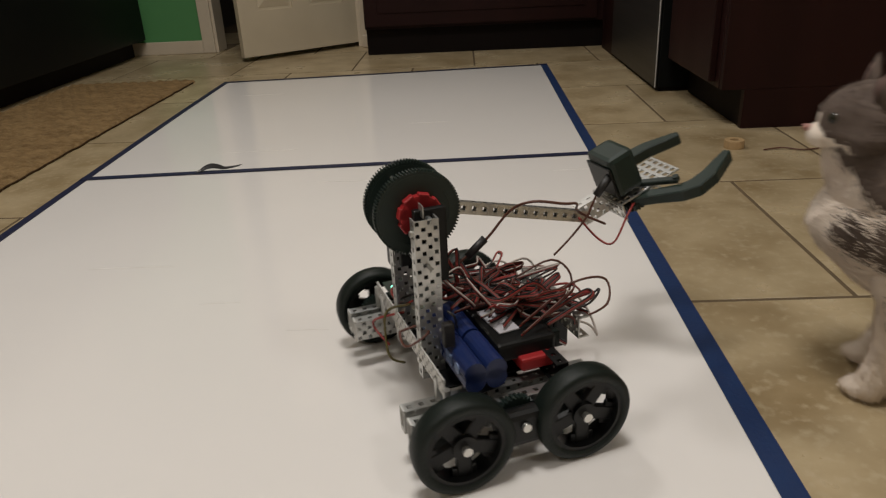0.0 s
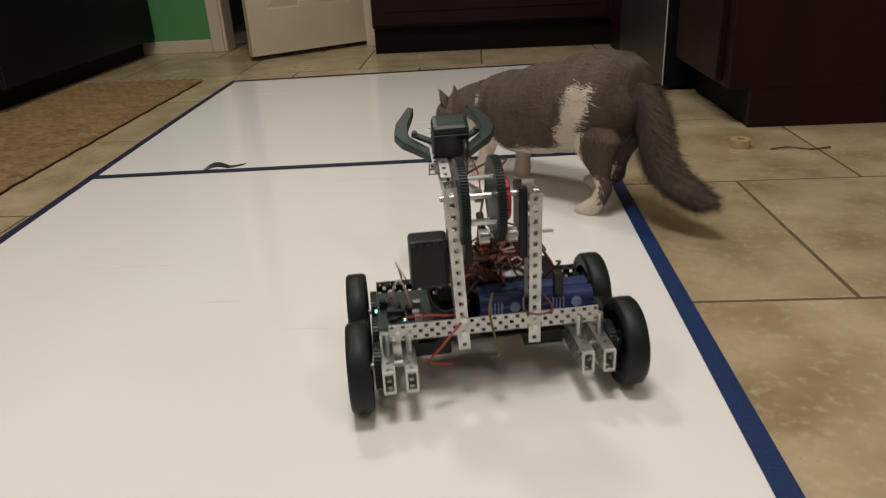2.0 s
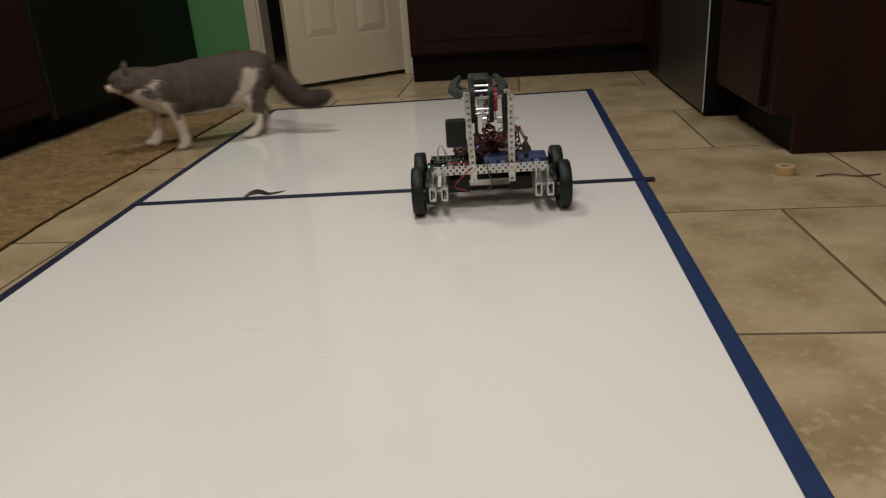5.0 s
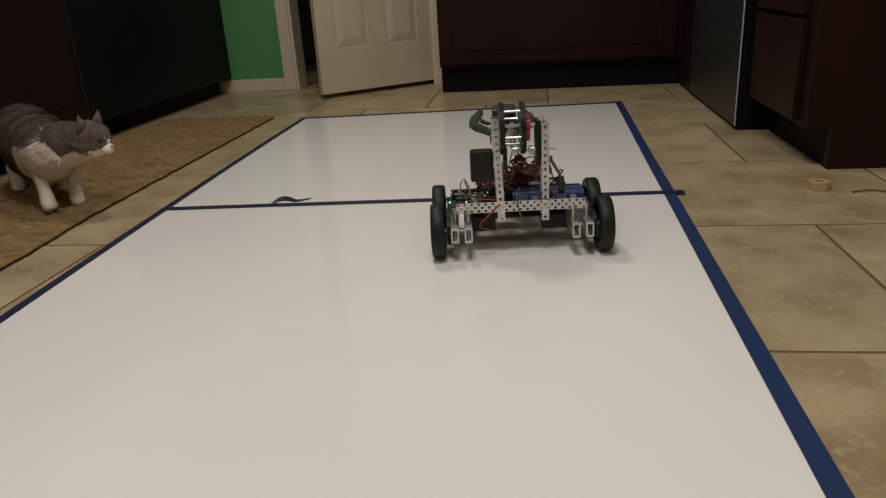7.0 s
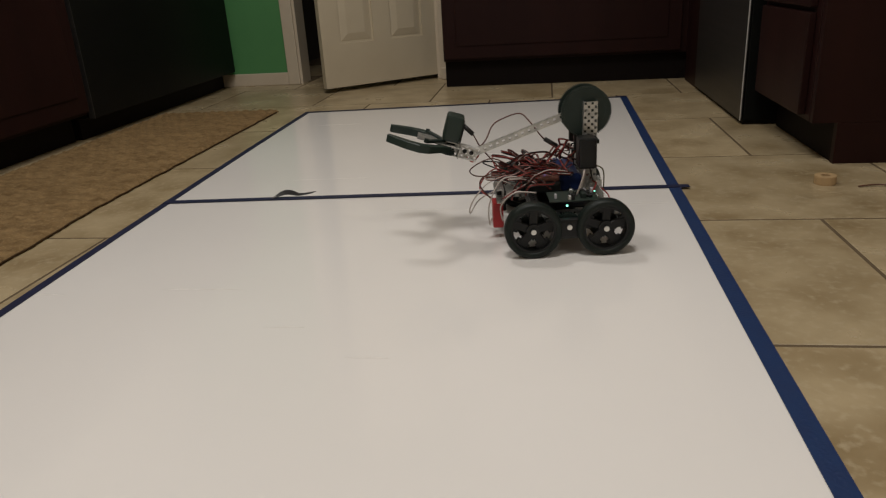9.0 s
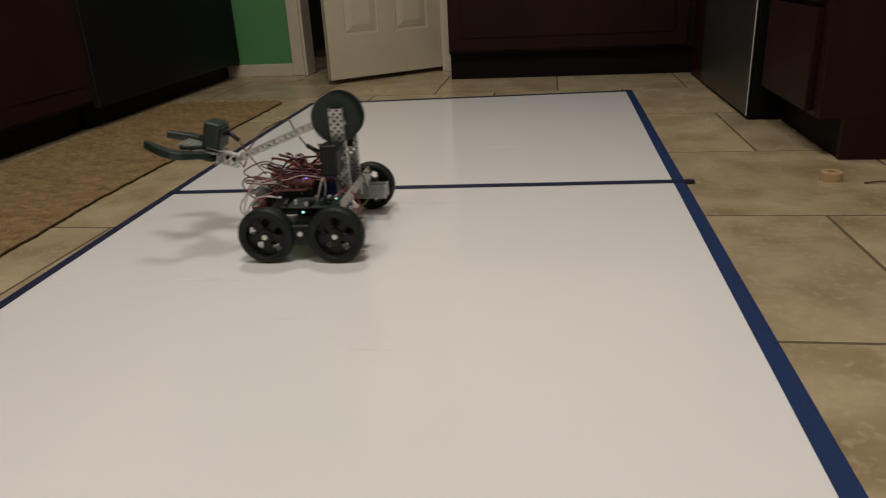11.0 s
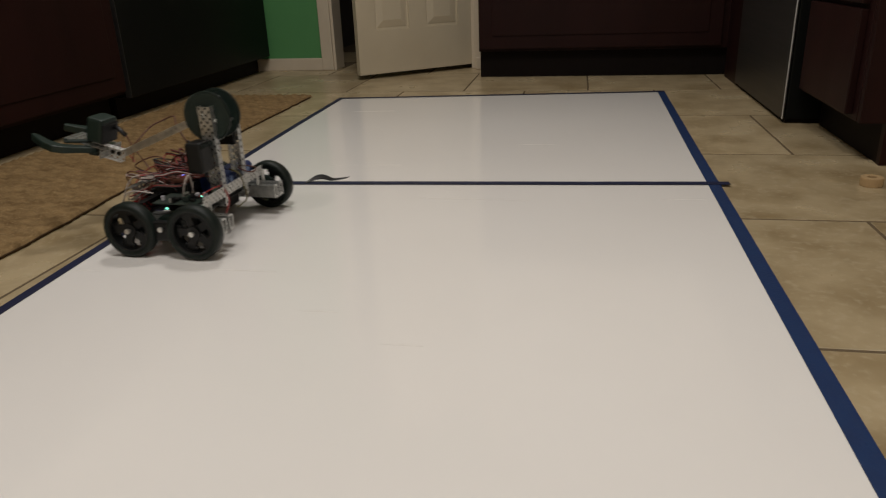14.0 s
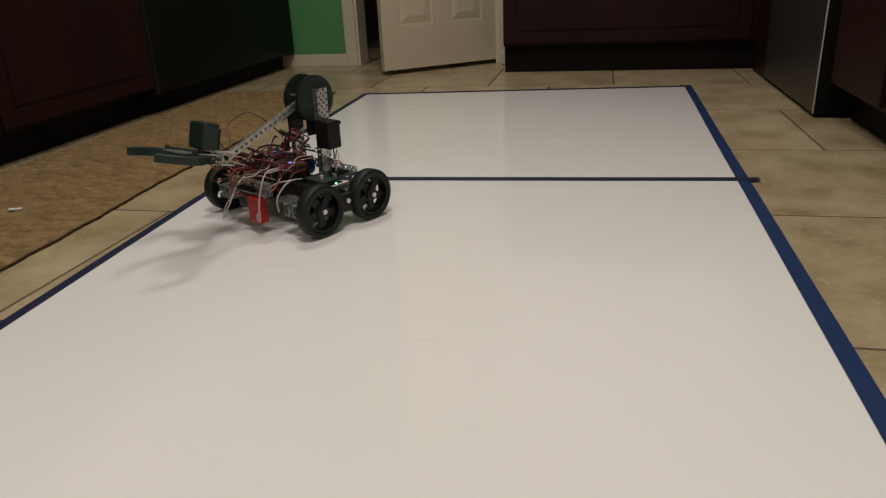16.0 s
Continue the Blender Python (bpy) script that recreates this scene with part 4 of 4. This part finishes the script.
# ---- cat ----
def make_cat():
    """A long-haired grey and white cat. Local +y is ahead; the origin lies on the floor under its middle."""
    cat = empty("cat", "grey and white long-haired house cat", "cat")
    rnd = random.Random(21)

    def fur(bm, white, count, length, lie, lift=0.35):
        """Colours the skin by region and covers it with hairs that lie along a direction."""
        bm.normal_update()
        faces = list(bm.faces)
        for f in faces:
            f.material_index = 1 if white(f.calc_center_median()) else 0
        areas = np.array([f.calc_area() for f in faces])
        picks = np.random.RandomState(7).choice(len(faces), count, p=areas / areas.sum())
        for i in picks:
            f = faces[i]
            vs = f.verts
            a, b = rnd.random(), rnd.random()
            p = vs[0].co.lerp(vs[1].co, a).lerp(vs[-1].co.lerp(vs[-2].co, a), b)
            n = f.normal
            d = Vector(lie) - n * n.dot(Vector(lie))
            d = (d.normalized() if d.length > 1e-5 else n.orthogonal()) + n * lift * rnd.uniform(0.5, 1.6)
            d += Vector((rnd.uniform(-1, 1), rnd.uniform(-1, 1), rnd.uniform(-1, 1))) * 0.3
            d = d.normalized() * length * rnd.uniform(0.6, 1.35)
            s = d.cross(n)
            s = (s.normalized() if s.length > 1e-6 else n.orthogonal()) * 0.0006
            q = p - n * 0.0015
            h = bm.faces.new((bm.verts.new(q - s), bm.verts.new(q + s), bm.verts.new(q + d)))
            h.material_index = 1 if white(p + Vector((rnd.gauss(0, 1), rnd.gauss(0, 1), rnd.gauss(0, 1))) * 0.0045) else 0
        return bm

    def ell(c, w, h, tilt=0.0):
        t = radians(tilt)
        return (c, (w, 0, 0), (0, h * math.sin(t), h * math.cos(t)))

    def lumpy(bm, k, scale):
        bm.normal_update()
        for v in bm.verts:
            v.co += v.normal * k * noise.noise(v.co * scale)

    # torso, from the rump to the neck
    bm = fresh()
    hind = 1.24
    loft(bm, [((0, c[1] * (hind if c[1] < 0 else 1), c[2]), u, v) for c, u, v in (ell((0, -0.186, 0.200), 0.012, 0.016), ell((0, -0.178, 0.200), 0.044, 0.052), ell((0, -0.152, 0.196), 0.066, 0.076), ell((0, -0.105, 0.190), 0.078, 0.088),
              ell((0, -0.055, 0.184), 0.083, 0.089), ell((0, 0.0, 0.178), 0.084, 0.086), ell((0, 0.055, 0.176), 0.078, 0.083), ell((0, 0.105, 0.180), 0.072, 0.080),
              ell((0, 0.145, 0.190), 0.061, 0.071, -20), ell((0, 0.175, 0.202), 0.050, 0.058, -35), ell((0, 0.195, 0.210), 0.036, 0.042, -45), ell((0, 0.206, 0.216), 0.02, 0.024, -50), ell((0, 0.211, 0.219), 0.005, 0.006, -50))], seg=40)
    bmesh.ops.subdivide_edges(bm, edges=[e for e in bm.edges if abs(e.verts[0].co.y - e.verts[1].co.y) > 0.004], cuts=3, use_grid_fill=True)
    lumpy(bm, 0.006, 24)

    def torso_white(c):
        w = noise.noise(c * 24) * 0.016
        if c.z < 0.11 + w:
            return True
        if c.y > 0.098 + 0.4 * max(0, c.z - 0.2) and -0.055 - w < c.x < 0.085 and c.z < 0.232 + w - 0.3 * abs(c.x):
            return True
        k = c.y + 0.145 - (0.215 - c.z) * 0.6
        return c.x < 0.01 and abs(k + w) < 0.026 and c.z < 0.23 + w
    part("torso", fur(bm, torso_white, 44000, 0.017, (0, -1, -0.45)), [FUR_GREY, FUR_WHITE], cat, smooth=True)
    # head
    head = new("head")
    head.parent = cat
    head.matrix_basis = pose(0, 0.215, 0.22)
    bm = fresh()
    bmesh.ops.create_uvsphere(bm, u_segments=36, v_segments=24, radius=1.0)
    for v in bm.verts:
        v.co = Vector((v.co.x * 0.047, v.co.y * 0.048 + 0.008, v.co.z * 0.042))
        if v.co.y > 0.03:
            v.co.x *= 0.82
        if v.co.z < 0 and abs(v.co.x) > 0.02:
            v.co.x *= 1.12
    lumpy(bm, 0.003, 40)
    part("skull", fur(bm, lambda c: (c.y > 0.03 and c.z < -0.006 - 0.3 * abs(c.x)) or abs(c.x) < 0.004 + 0.2 * (0.012 - c.z) and c.y > 0.03 and c.z < 0.012 or c.z < -0.029,
                      4200, 0.010, (0, -1, -0.3), 0.25), [FUR_GREY, FUR_WHITE], head, smooth=True)
    bm = fresh()
    bmesh.ops.create_uvsphere(bm, u_segments=16, v_segments=10, radius=1.0, matrix=pose(0, 0.050, -0.013) @ Matrix.Diagonal((0.0185, 0.0155, 0.0135, 1)))
    part("muzzle", bm, FUR_WHITE, head, smooth=True)
    part("nose", cyl(fresh(), 0.0048, 0.006, pose(0, 0.0625, -0.006, -75), 8, 0.003), NOSE, head, smooth=True)
    for s in (-1, 1):
        bm = fresh()
        loft(bm, [((s * 0.026, 0.004, 0.024), (0.018, 0, s * -0.007), (0, 0.0095, 0)), ((s * 0.030, 0.003, 0.044), (0.012, 0, s * -0.004), (0, 0.006, 0)),
                  ((s * 0.034, 0.001, 0.056), (0.005, 0, 0), (0, 0.0028, 0)), ((s * 0.036, 0.0, 0.062), (0.0014, 0, 0), (0, 0.001, 0))], seg=14)
        ear = part("ear", fur(bm, lambda c: False, 160, 0.008, (0, -0.3, 1)), [FUR_GREY, FUR_WHITE], head, smooth=True)
        bm = fresh()
        loft(bm, [((s * 0.026, 0.0135, 0.028), (0.011, 0, s * -0.004), (0, 0.001, 0)), ((s * 0.030, 0.0095, 0.044), (0.0075, 0, s * -0.003), (0, 0.001, 0)), ((s * 0.034, 0.0045, 0.054), (0.002, 0, 0), (0, 0.0008, 0))], seg=10)
        part("inner_ear", bm, EAR_SKIN, ear, smooth=True)
        bm = fresh()
        bmesh.ops.create_uvsphere(bm, u_segments=12, v_segments=8, radius=0.0072, matrix=pose(s * 0.018, 0.0425, 0.008))
        part("eye", bm, EYE, head, smooth=True)
    # neck: a furred roll from the shoulders to the skull, along local y
    bm = fresh()
    loft(bm, [ell((0, -0.062, -0.006), 0.02, 0.022), ell((0, -0.052, -0.006), 0.044, 0.050), ell((0, -0.025, -0.004), 0.054, 0.060), ell((0, 0.005, -0.002), 0.050, 0.054),
              ell((0, 0.035, 0.0), 0.043, 0.044), ell((0, 0.058, 0.0), 0.034, 0.034), ell((0, 0.068, 0.0), 0.012, 0.012)], seg=32)
    bmesh.ops.subdivide_edges(bm, edges=[e for e in bm.edges if abs(e.verts[0].co.y - e.verts[1].co.y) > 0.004], cuts=2, use_grid_fill=True)
    lumpy(bm, 0.004, 30)
    neck = part("neck", fur(bm, lambda c: c.z < (0.008 if c.y < -0.02 else -0.008) - 0.2 * abs(c.x) + 0.012 * noise.noise(c * 30), 5200, 0.014, (0, -1, -0.35), 0.3), [FUR_GREY, FUR_WHITE], cat, smooth=True)
    neck.matrix_basis = pose(0, 0.18, 0.21)
    # legs: each hangs from its joint
    legs = []
    for s, front in ((-1, True), (1, True), (-1, False), (1, False)):
        bm = fresh()
        if front:
            rings = [((0, 0, 0.012), 0.006, 0.012), ((0, 0, 0.004), 0.018, 0.026), ((0, 0, -0.014), 0.025, 0.033), ((0, -0.004, -0.05), 0.021, 0.025), ((0, 0.0, -0.09), 0.0175, 0.02), ((0, 0.003, -0.125), 0.017, 0.0185),
                     ((0, 0.008, -0.147), 0.019, 0.022), ((0, 0.015, -0.158), 0.0195, 0.027), ((0, 0.016, -0.166), 0.017, 0.024)]
        else:
            rings = [((0, 0, 0.016), 0.006, 0.014), ((0, 0, 0.006), 0.02, 0.034), ((0, 0.004, -0.012), 0.028, 0.05), ((0, 0.004, -0.045), 0.027, 0.042), ((0, -0.014, -0.08), 0.0185, 0.024), ((0, -0.028, -0.105), 0.015, 0.017),
                     ((0, -0.020, -0.13), 0.0155, 0.0175), ((0, -0.004, -0.15), 0.0175, 0.025), ((0, 0.006, -0.16), 0.0195, 0.03), ((0, 0.008, -0.166), 0.017, 0.027)]
        slim = lambda z: 0.84 if z < -0.06 else 1.0
        loft(bm, [(c, (w * slim(c[2]), 0, 0), (0, d * slim(c[2]), 0)) for c, w, d in rings], seg=20)
        bmesh.ops.subdivide_edges(bm, edges=[e for e in bm.edges if abs(e.verts[0].co.z - e.verts[1].co.z) > 0.006], cuts=2, use_grid_fill=True)
        lumpy(bm, 0.0025, 45)
        if front:
            white = lambda c: c.z < -0.07 + 0.02 * noise.noise(c * 40) or (c.y > 0.004 + 0.008 * noise.noise(c * 40) and c.z < 0.02)
        else:
            white = lambda c: (c.z < -0.085 and c.y > -0.028) or (c.y > 0.012 + 0.012 * noise.noise(c * 40) and c.z < 0.03) or c.z < -0.14
        leg = part("leg", fur(bm, white, 3400, 0.010, (0, -0.4, -1), 0.22), [FUR_GREY, FUR_WHITE], cat, smooth=True)
        leg.matrix_basis = pose(s * (0.036 if front else 0.044), 0.118 if front else -0.155, 0.166)
        legs.append(leg)
    # bushy tail, hanging
    bm = fresh()
    line = [(0, 0), (-0.026, -0.01), (-0.046, -0.034), (-0.06, -0.064), (-0.075, -0.094), (-0.095, -0.116), (-0.12, -0.13), (-0.146, -0.136), (-0.172, -0.136), (-0.195, -0.13)]
    rings = []
    for k, (y, z) in enumerate(line):
        p, q = line[max(k - 1, 0)], line[min(k + 1, len(line) - 1)]
        d = Vector((0, q[0] - p[0], q[1] - p[1])).normalized()
        u = k / (len(line) - 1)
        w = (0.017 + 0.012 * math.sin(math.pi * min(1, 0.15 + u * 0.85))) * (1 if u < 0.95 else 0.5)
        rings.append(((0, y, z), (w, 0, 0), tuple(Vector((0, -d.z, d.y)) * w)))
    loft(bm, rings, seg=18)
    bmesh.ops.recalc_face_normals(bm, faces=bm.faces)
    lumpy(bm, 0.004, 50)
    tail = part("tail", fur(bm, lambda c: False, 9000, 0.024, (0, -1, -0.3), 0.5), [FUR_GREY, FUR_WHITE], cat, smooth=True)
    tail.matrix_basis = pose(0, -0.203, 0.208)
    return cat, head, neck, legs, tail


cat, cat_head, cat_neck, cat_legs, cat_tail = make_cat()


# ---- floor tiles ----
def lay_tiles():
    """Tiles of the floor in running bond, cut at the walls; those of one size share a mesh."""
    g = 0.0032
    sizes = {}
    for i in range(-7, 7):
        for j in range(-8, 7):
            x0, y0 = JX + i * TX + (TX / 2 if j % 2 else 0), JY + j * TY
            x1, y1 = x0 + TX, y0 + TY
            if -2 <= j <= 1 and x1 < -0.7:
                # the tiles beside the rug lie a little out of line
                x0, x1 = x0 + 0.045, x1 + 0.045
                y0, y1 = y0 - (0.0 if j == -2 else 0.072), y1 - (0.0 if j == 1 else 0.072)
            elif j == 2 and x1 < -0.7:
                x0, x1 = x0 + 0.045, x1 + 0.045
            elif -2 <= j <= 2 and x0 < -0.7:
                x0 += 0.045
            x0, x1, y0, y1 = max(x0, -2.5), min(x1, 2.48), max(y0, -4.0), min(y1, 3.6)
            if y0 < WY + 0.06 and y1 > WY + 0.06 and not -1.9 < x0 < -0.4:
                y1 = WY + 0.06
            elif y0 >= WY + 0.06 and not -1.95 < x0 < -0.4:
                continue
            w, h = round(x1 - x0, 4), round(y1 - y0, 4)
            if w < 0.03 or h < 0.03:
                continue
            if (w, h) not in sizes:
                ob = part("tile", box(fresh(), g, w - g, g, h - g, -0.006, 0.0, 0.0009, seg=1), TILE, floor)
                sizes[w, h] = ob.data
            else:
                ob = new("tile", sizes[w, h])
                ob.parent = floor
            ob.matrix_basis = pose(x0, y0, 0)


lay_tiles()


# ---- movement ----
ROBOT_ROWS = [
    (0, -0.313, -0.946, -68.2), (0.5, -0.31, -0.971, -42.3), (1, -0.292, -0.99, -13.4), (1.5, -0.272, -0.989, 10), (2, -0.285, -0.891, 8.8),
    (2.5, -0.302, -0.766, 7.7), (3, -0.315, -0.636, 7.2), (3.5, -0.326, -0.506, 6.5), (4, -0.333, -0.378, 5.6), (4.5, -0.339, -0.251, 4.7), (5, -0.344, -0.126, 4),
    (5.3, -0.346, -0.061, 3.8), (5.55, -0.346, -0.041, 3.7), (5.8, -0.345, -0.072, 3.7), (6, -0.343, -0.114, 3.9), (6.5, -0.341, -0.213, 4.5), (7, -0.336, -0.313, 6.3), (7.5, -0.307, -0.311, 31.2),
    (8, -0.283, -0.309, 55.1), (8.5, -0.257, -0.285, 81.8), (9, -0.268, -0.271, 97.2), (9.4, -0.31, -0.278, 97), (10, -0.455, -0.3, 95.5), (10.5, -0.59, -0.318, 93.5), (11, -0.73, -0.336, 91.5),
    (11.5, -0.87, -0.351, 91), (12, -0.984, -0.363, 90.2), (12.5, -1.093, -0.371, 87.2), (13, -1.104, -0.376, 87), (13.5, -1.098, -0.377, 88), (14, -1.022, -0.375, 87.6),
    (14.5, -0.912, -0.37, 86.5), (15, -0.907, -0.334, 109.6), (15.5, -0.914, -0.313, 131.8), (16, -0.922, -0.298, 151)]


def eased(rows, t):
    """Row values at t on straight lines between the rows."""
    for a, b in zip(rows, rows[1:]):
        if t <= b[0]:
            u = (t - a[0]) / (b[0] - a[0])
            return [p + (q - p) * u for p, q in zip(a[1:], b[1:])]
    return list(rows[-1][1:])


def motions():
    walk(robot, [(t, pose(x, y, MAT_TOP, 0, 0, w)) for t, x, y, w in ROBOT_ROWS])
    # wheels roll with the ground under each side
    turn, rows = {-1: 0.0, 1: 0.0}, {-1: [], 1: []}
    last = eased(ROBOT_ROWS, 0)
    for k in range(161):
        t = k / 10
        now = eased(ROBOT_ROWS, t)
        w = radians(now[2])
        ahead = (now[0] - last[0]) * -math.sin(w) + (now[1] - last[1]) * math.cos(w)
        spin = radians(now[2] - last[2])
        for s in (-1, 1):
            turn[s] -= math.degrees((ahead + s * TRACK * spin) / R)
            rows[s].append((t, turn[s]))
        last = now
    for n, ob in enumerate(robot_wheels):
        s, y = (-1, 1)[n // 2], (-BASE, BASE)[n % 2]
        walk(ob, [(t, pose(s * TRACK, y, R, a)) for t, a in rows[s]])
    walk(robot_arm, [(t, pose(-0.0105, -0.048, 0.2356, a)) for t, a in ARM_ROWS])
    walk_cat()


ARM_ROWS = [(0, -13.8), (0.5, -12.8), (1, -12), (1.5, -13.7), (2, -13.6), (2.5, -14.2), (3, -13.2), (3.5, -13), (5.8, -19.5), (6.5, -20.5), (7, -21), (9, -19.6), (11.5, -21.6), (16, -21.8)]

CAT_ROWS = [  # seconds, place, height of a leap, heading
    (0, 0.255, -1.03, 0, 52), (0.25, 0.205, -0.95, 0, 46), (0.5, 0.165, -0.88, 0, 34), (0.75, 0.14, -0.75, 0, 42), (1, 0.08, -0.64, 0, 43), (1.25, 0.0, -0.49, 0, 48), (1.5, -0.06, -0.36, 0, 50), (2, -0.127, -0.28, 0, 42), (2.5, -0.18, -0.266, 0, 53),
    (3, -0.18, -0.262, 0, 53), (3.2, -0.185, -0.25, 0, 53), (3.5, -0.24, -0.05, 0.055, 46), (3.7, -0.33, 0.17, 0.1, 45), (3.95, -0.42, 0.42, 0, 55), (4.4, -0.75, 0.72, 0, 80), (4.9, -1.2, 0.66, 0, 115), (5.4, -1.5, 0.34, 0, 160),
    (5.8, -1.555, 0.145, 0, 184), (6.0, -1.548, 0.134, 0, 188), (6.2, -1.555, 0.1, 0, 203), (6.5, -1.572, 0.054, 0, 222), (7, -1.577, 0.044, 0, 227), (8, -1.577, 0.044, 0, 227), (8.5, -1.594, 0.022, 0, 223), (8.7, -1.62, -0.13, 0, 215), (8.9, -1.66, -0.48, 0, 190),
    (9.2, -1.68, -0.95, 0, 180), (9.8, -1.6, -1.7, 0, 180), (10.6, -1.4, -2.6, 0, 180), (16, -1.4, -2.7, 0, 180)]
LEG_ROWS = [  # seconds, swing of the front left, front right, hind left, hind right leg
    (0, 0, 5, 0, 0), (0.5, -18, 18, 12, -14), (0.75, 10, -8, -14, 14), (1, 26, -14, -16, 14), (1.25, -8, 18, 14, -14), (1.5, -16, 24, -10, 20), (2, 12, -8, 6, 26), (3.2, 10, -8, 6, 26), (3.5, 48, 40, -10, -2), (3.7, 30, 40, -46, -40),
    (3.95, -10, 10, 10, -10), (4.4, 18, -18, -14, 14), (4.9, -18, 18, 14, -14), (5.4, 16, -16, -12, 12), (5.8, 2, -48, -2, -16), (6.1, 4, -40, 0, -16), (6.3, 2, 0, 4, -12), (6.5, 0, 14, 6, -10), (8, 0, 14, 6, -10), (8.5, -24, 22, 12, -14), (8.7, 12, 26, -16, 12), (8.9, -18, 22, 16, -14),
    (9.2, 18, -20, -14, 14), (9.8, -16, 16, 14, -14), (10.6, 0, 0, 0, 0), (16, 0, 0, 0, 0)]
HEAD_ROWS = [  # seconds, aside, ahead, height, nod, turn
    (0, 0, 0.175, 0.295, -2, 22), (0.3, 0, 0.195, 0.27, -5, 14), (0.5, 0, 0.215, 0.23, -12, 8), (0.75, 0, 0.225, 0.212, -16, 4), (1, -0.028, 0.24, 0.19, -18, 12), (1.5, -0.005, 0.222, 0.155, -26, 12), (2, -0.03, 0.235, 0.183, -20, 24), (2.5, -0.04, 0.245, 0.192, -16, 24), (3, -0.038, 0.245, 0.194, -16, 24),
    (3.3, 0, 0.215, 0.19, -15, 10), (3.5, -0.01, 0.215, 0.18, -8, 26), (3.7, 0, 0.215, 0.22, 0, 0), (5.2, 0, 0.215, 0.22, 0, 0), (5.8, -0.09, 0.15, 0.195, -14, 66), (6.0, -0.088, 0.155, 0.195, -14, 62), (6.2, -0.088, 0.165, 0.197, -14, 52),
    (6.5, -0.085, 0.185, 0.227, -12, 44), (7, -0.068, 0.238, 0.219, -14, 38), (8.2, -0.068, 0.238, 0.217, -14, 38), (8.5, -0.064, 0.21, 0.206, -16, 42), (8.7, -0.03, 0.22, 0.19, -16, 30), (9.2, 0, 0.215, 0.22, 0, 0), (16, 0, 0.215, 0.22, 0, 0)]
TAIL_ROWS = [(0, 10, 0), (0.8, -20, 10), (1.2, -16, 0), (1.5, -10, -4), (1.8, 6, 0), (2.2, 28, 0), (3.2, 28, 4), (3.5, -75, -10), (3.7, -40, 20), (4.2, 0, 0), (5.8, -24, -62), (6.2, -20, -55), (6.8, -5, -20), (16, 0, 0)]


STOOP_ROWS = [(0, 0), (0.75, 0), (1.5, 8), (2, 10), (3.2, 10), (3.5, 9), (3.7, 3), (3.95, 0), (16, 0)]      # nose down, degrees

CROUCH_ROWS = [(0, 0), (5.2, 0), (5.8, 0.034), (6.2, 0.034), (6.6, 0.046), (8.5, 0.046), (9.0, 0), (16, 0)]


def walk_cat():
    rows = []
    for t, x, y, z, w in CAT_ROWS:
        stoop = eased(STOOP_ROWS, t)[0]
        rows.append((t, pose(x, y, 0.004 + z + (0.009 if x < -1.35 else 0) - 0.0009 * stoop - eased(CROUCH_ROWS, t)[0], 0, 0, w) @ pose(0, 0, 0, -stoop)))
    walk(cat, rows)
    for n, leg in enumerate(cat_legs):
        place = leg.matrix_basis.translation.copy()
        rows = []
        for row in LEG_ROWS:
            stoop = eased(STOOP_ROWS, row[0])[0]
            lift = place.y * math.tan(radians(stoop)) + 0.0009 * stoop + eased(CROUCH_ROWS, row[0])[0]
            rows.append((row[0], pose(place.x, place.y, place.z + lift, row[n + 1] + stoop)))
        walk(leg, rows)
    walk(cat_head, [(t, pose(x, y, z, nod, 0, turn)) for t, x, y, z, nod, turn in HEAD_ROWS])
    # the neck reaches from the shoulders to the back of the skull
    rows = []
    for t, x, y, z, nod, turn in HEAD_ROWS:
        base = Vector((0, 0.145, 0.195))
        d = Vector((x, y, z)) - base
        c = base + d * 0.5
        rows.append((t, pose(c.x, c.y, c.z, math.degrees(math.atan2(d.z, math.hypot(d.x, d.y))) * 0.7, 0, max(-75, min(75, math.degrees(math.atan2(-d.x, max(d.y, 0.02))))))))
    walk(cat_neck, rows)
    place = cat_tail.matrix_basis.translation.copy()
    walk(cat_tail, [(t, pose(*place, a, 0, b)) for t, a, b in TAIL_ROWS])


motions()
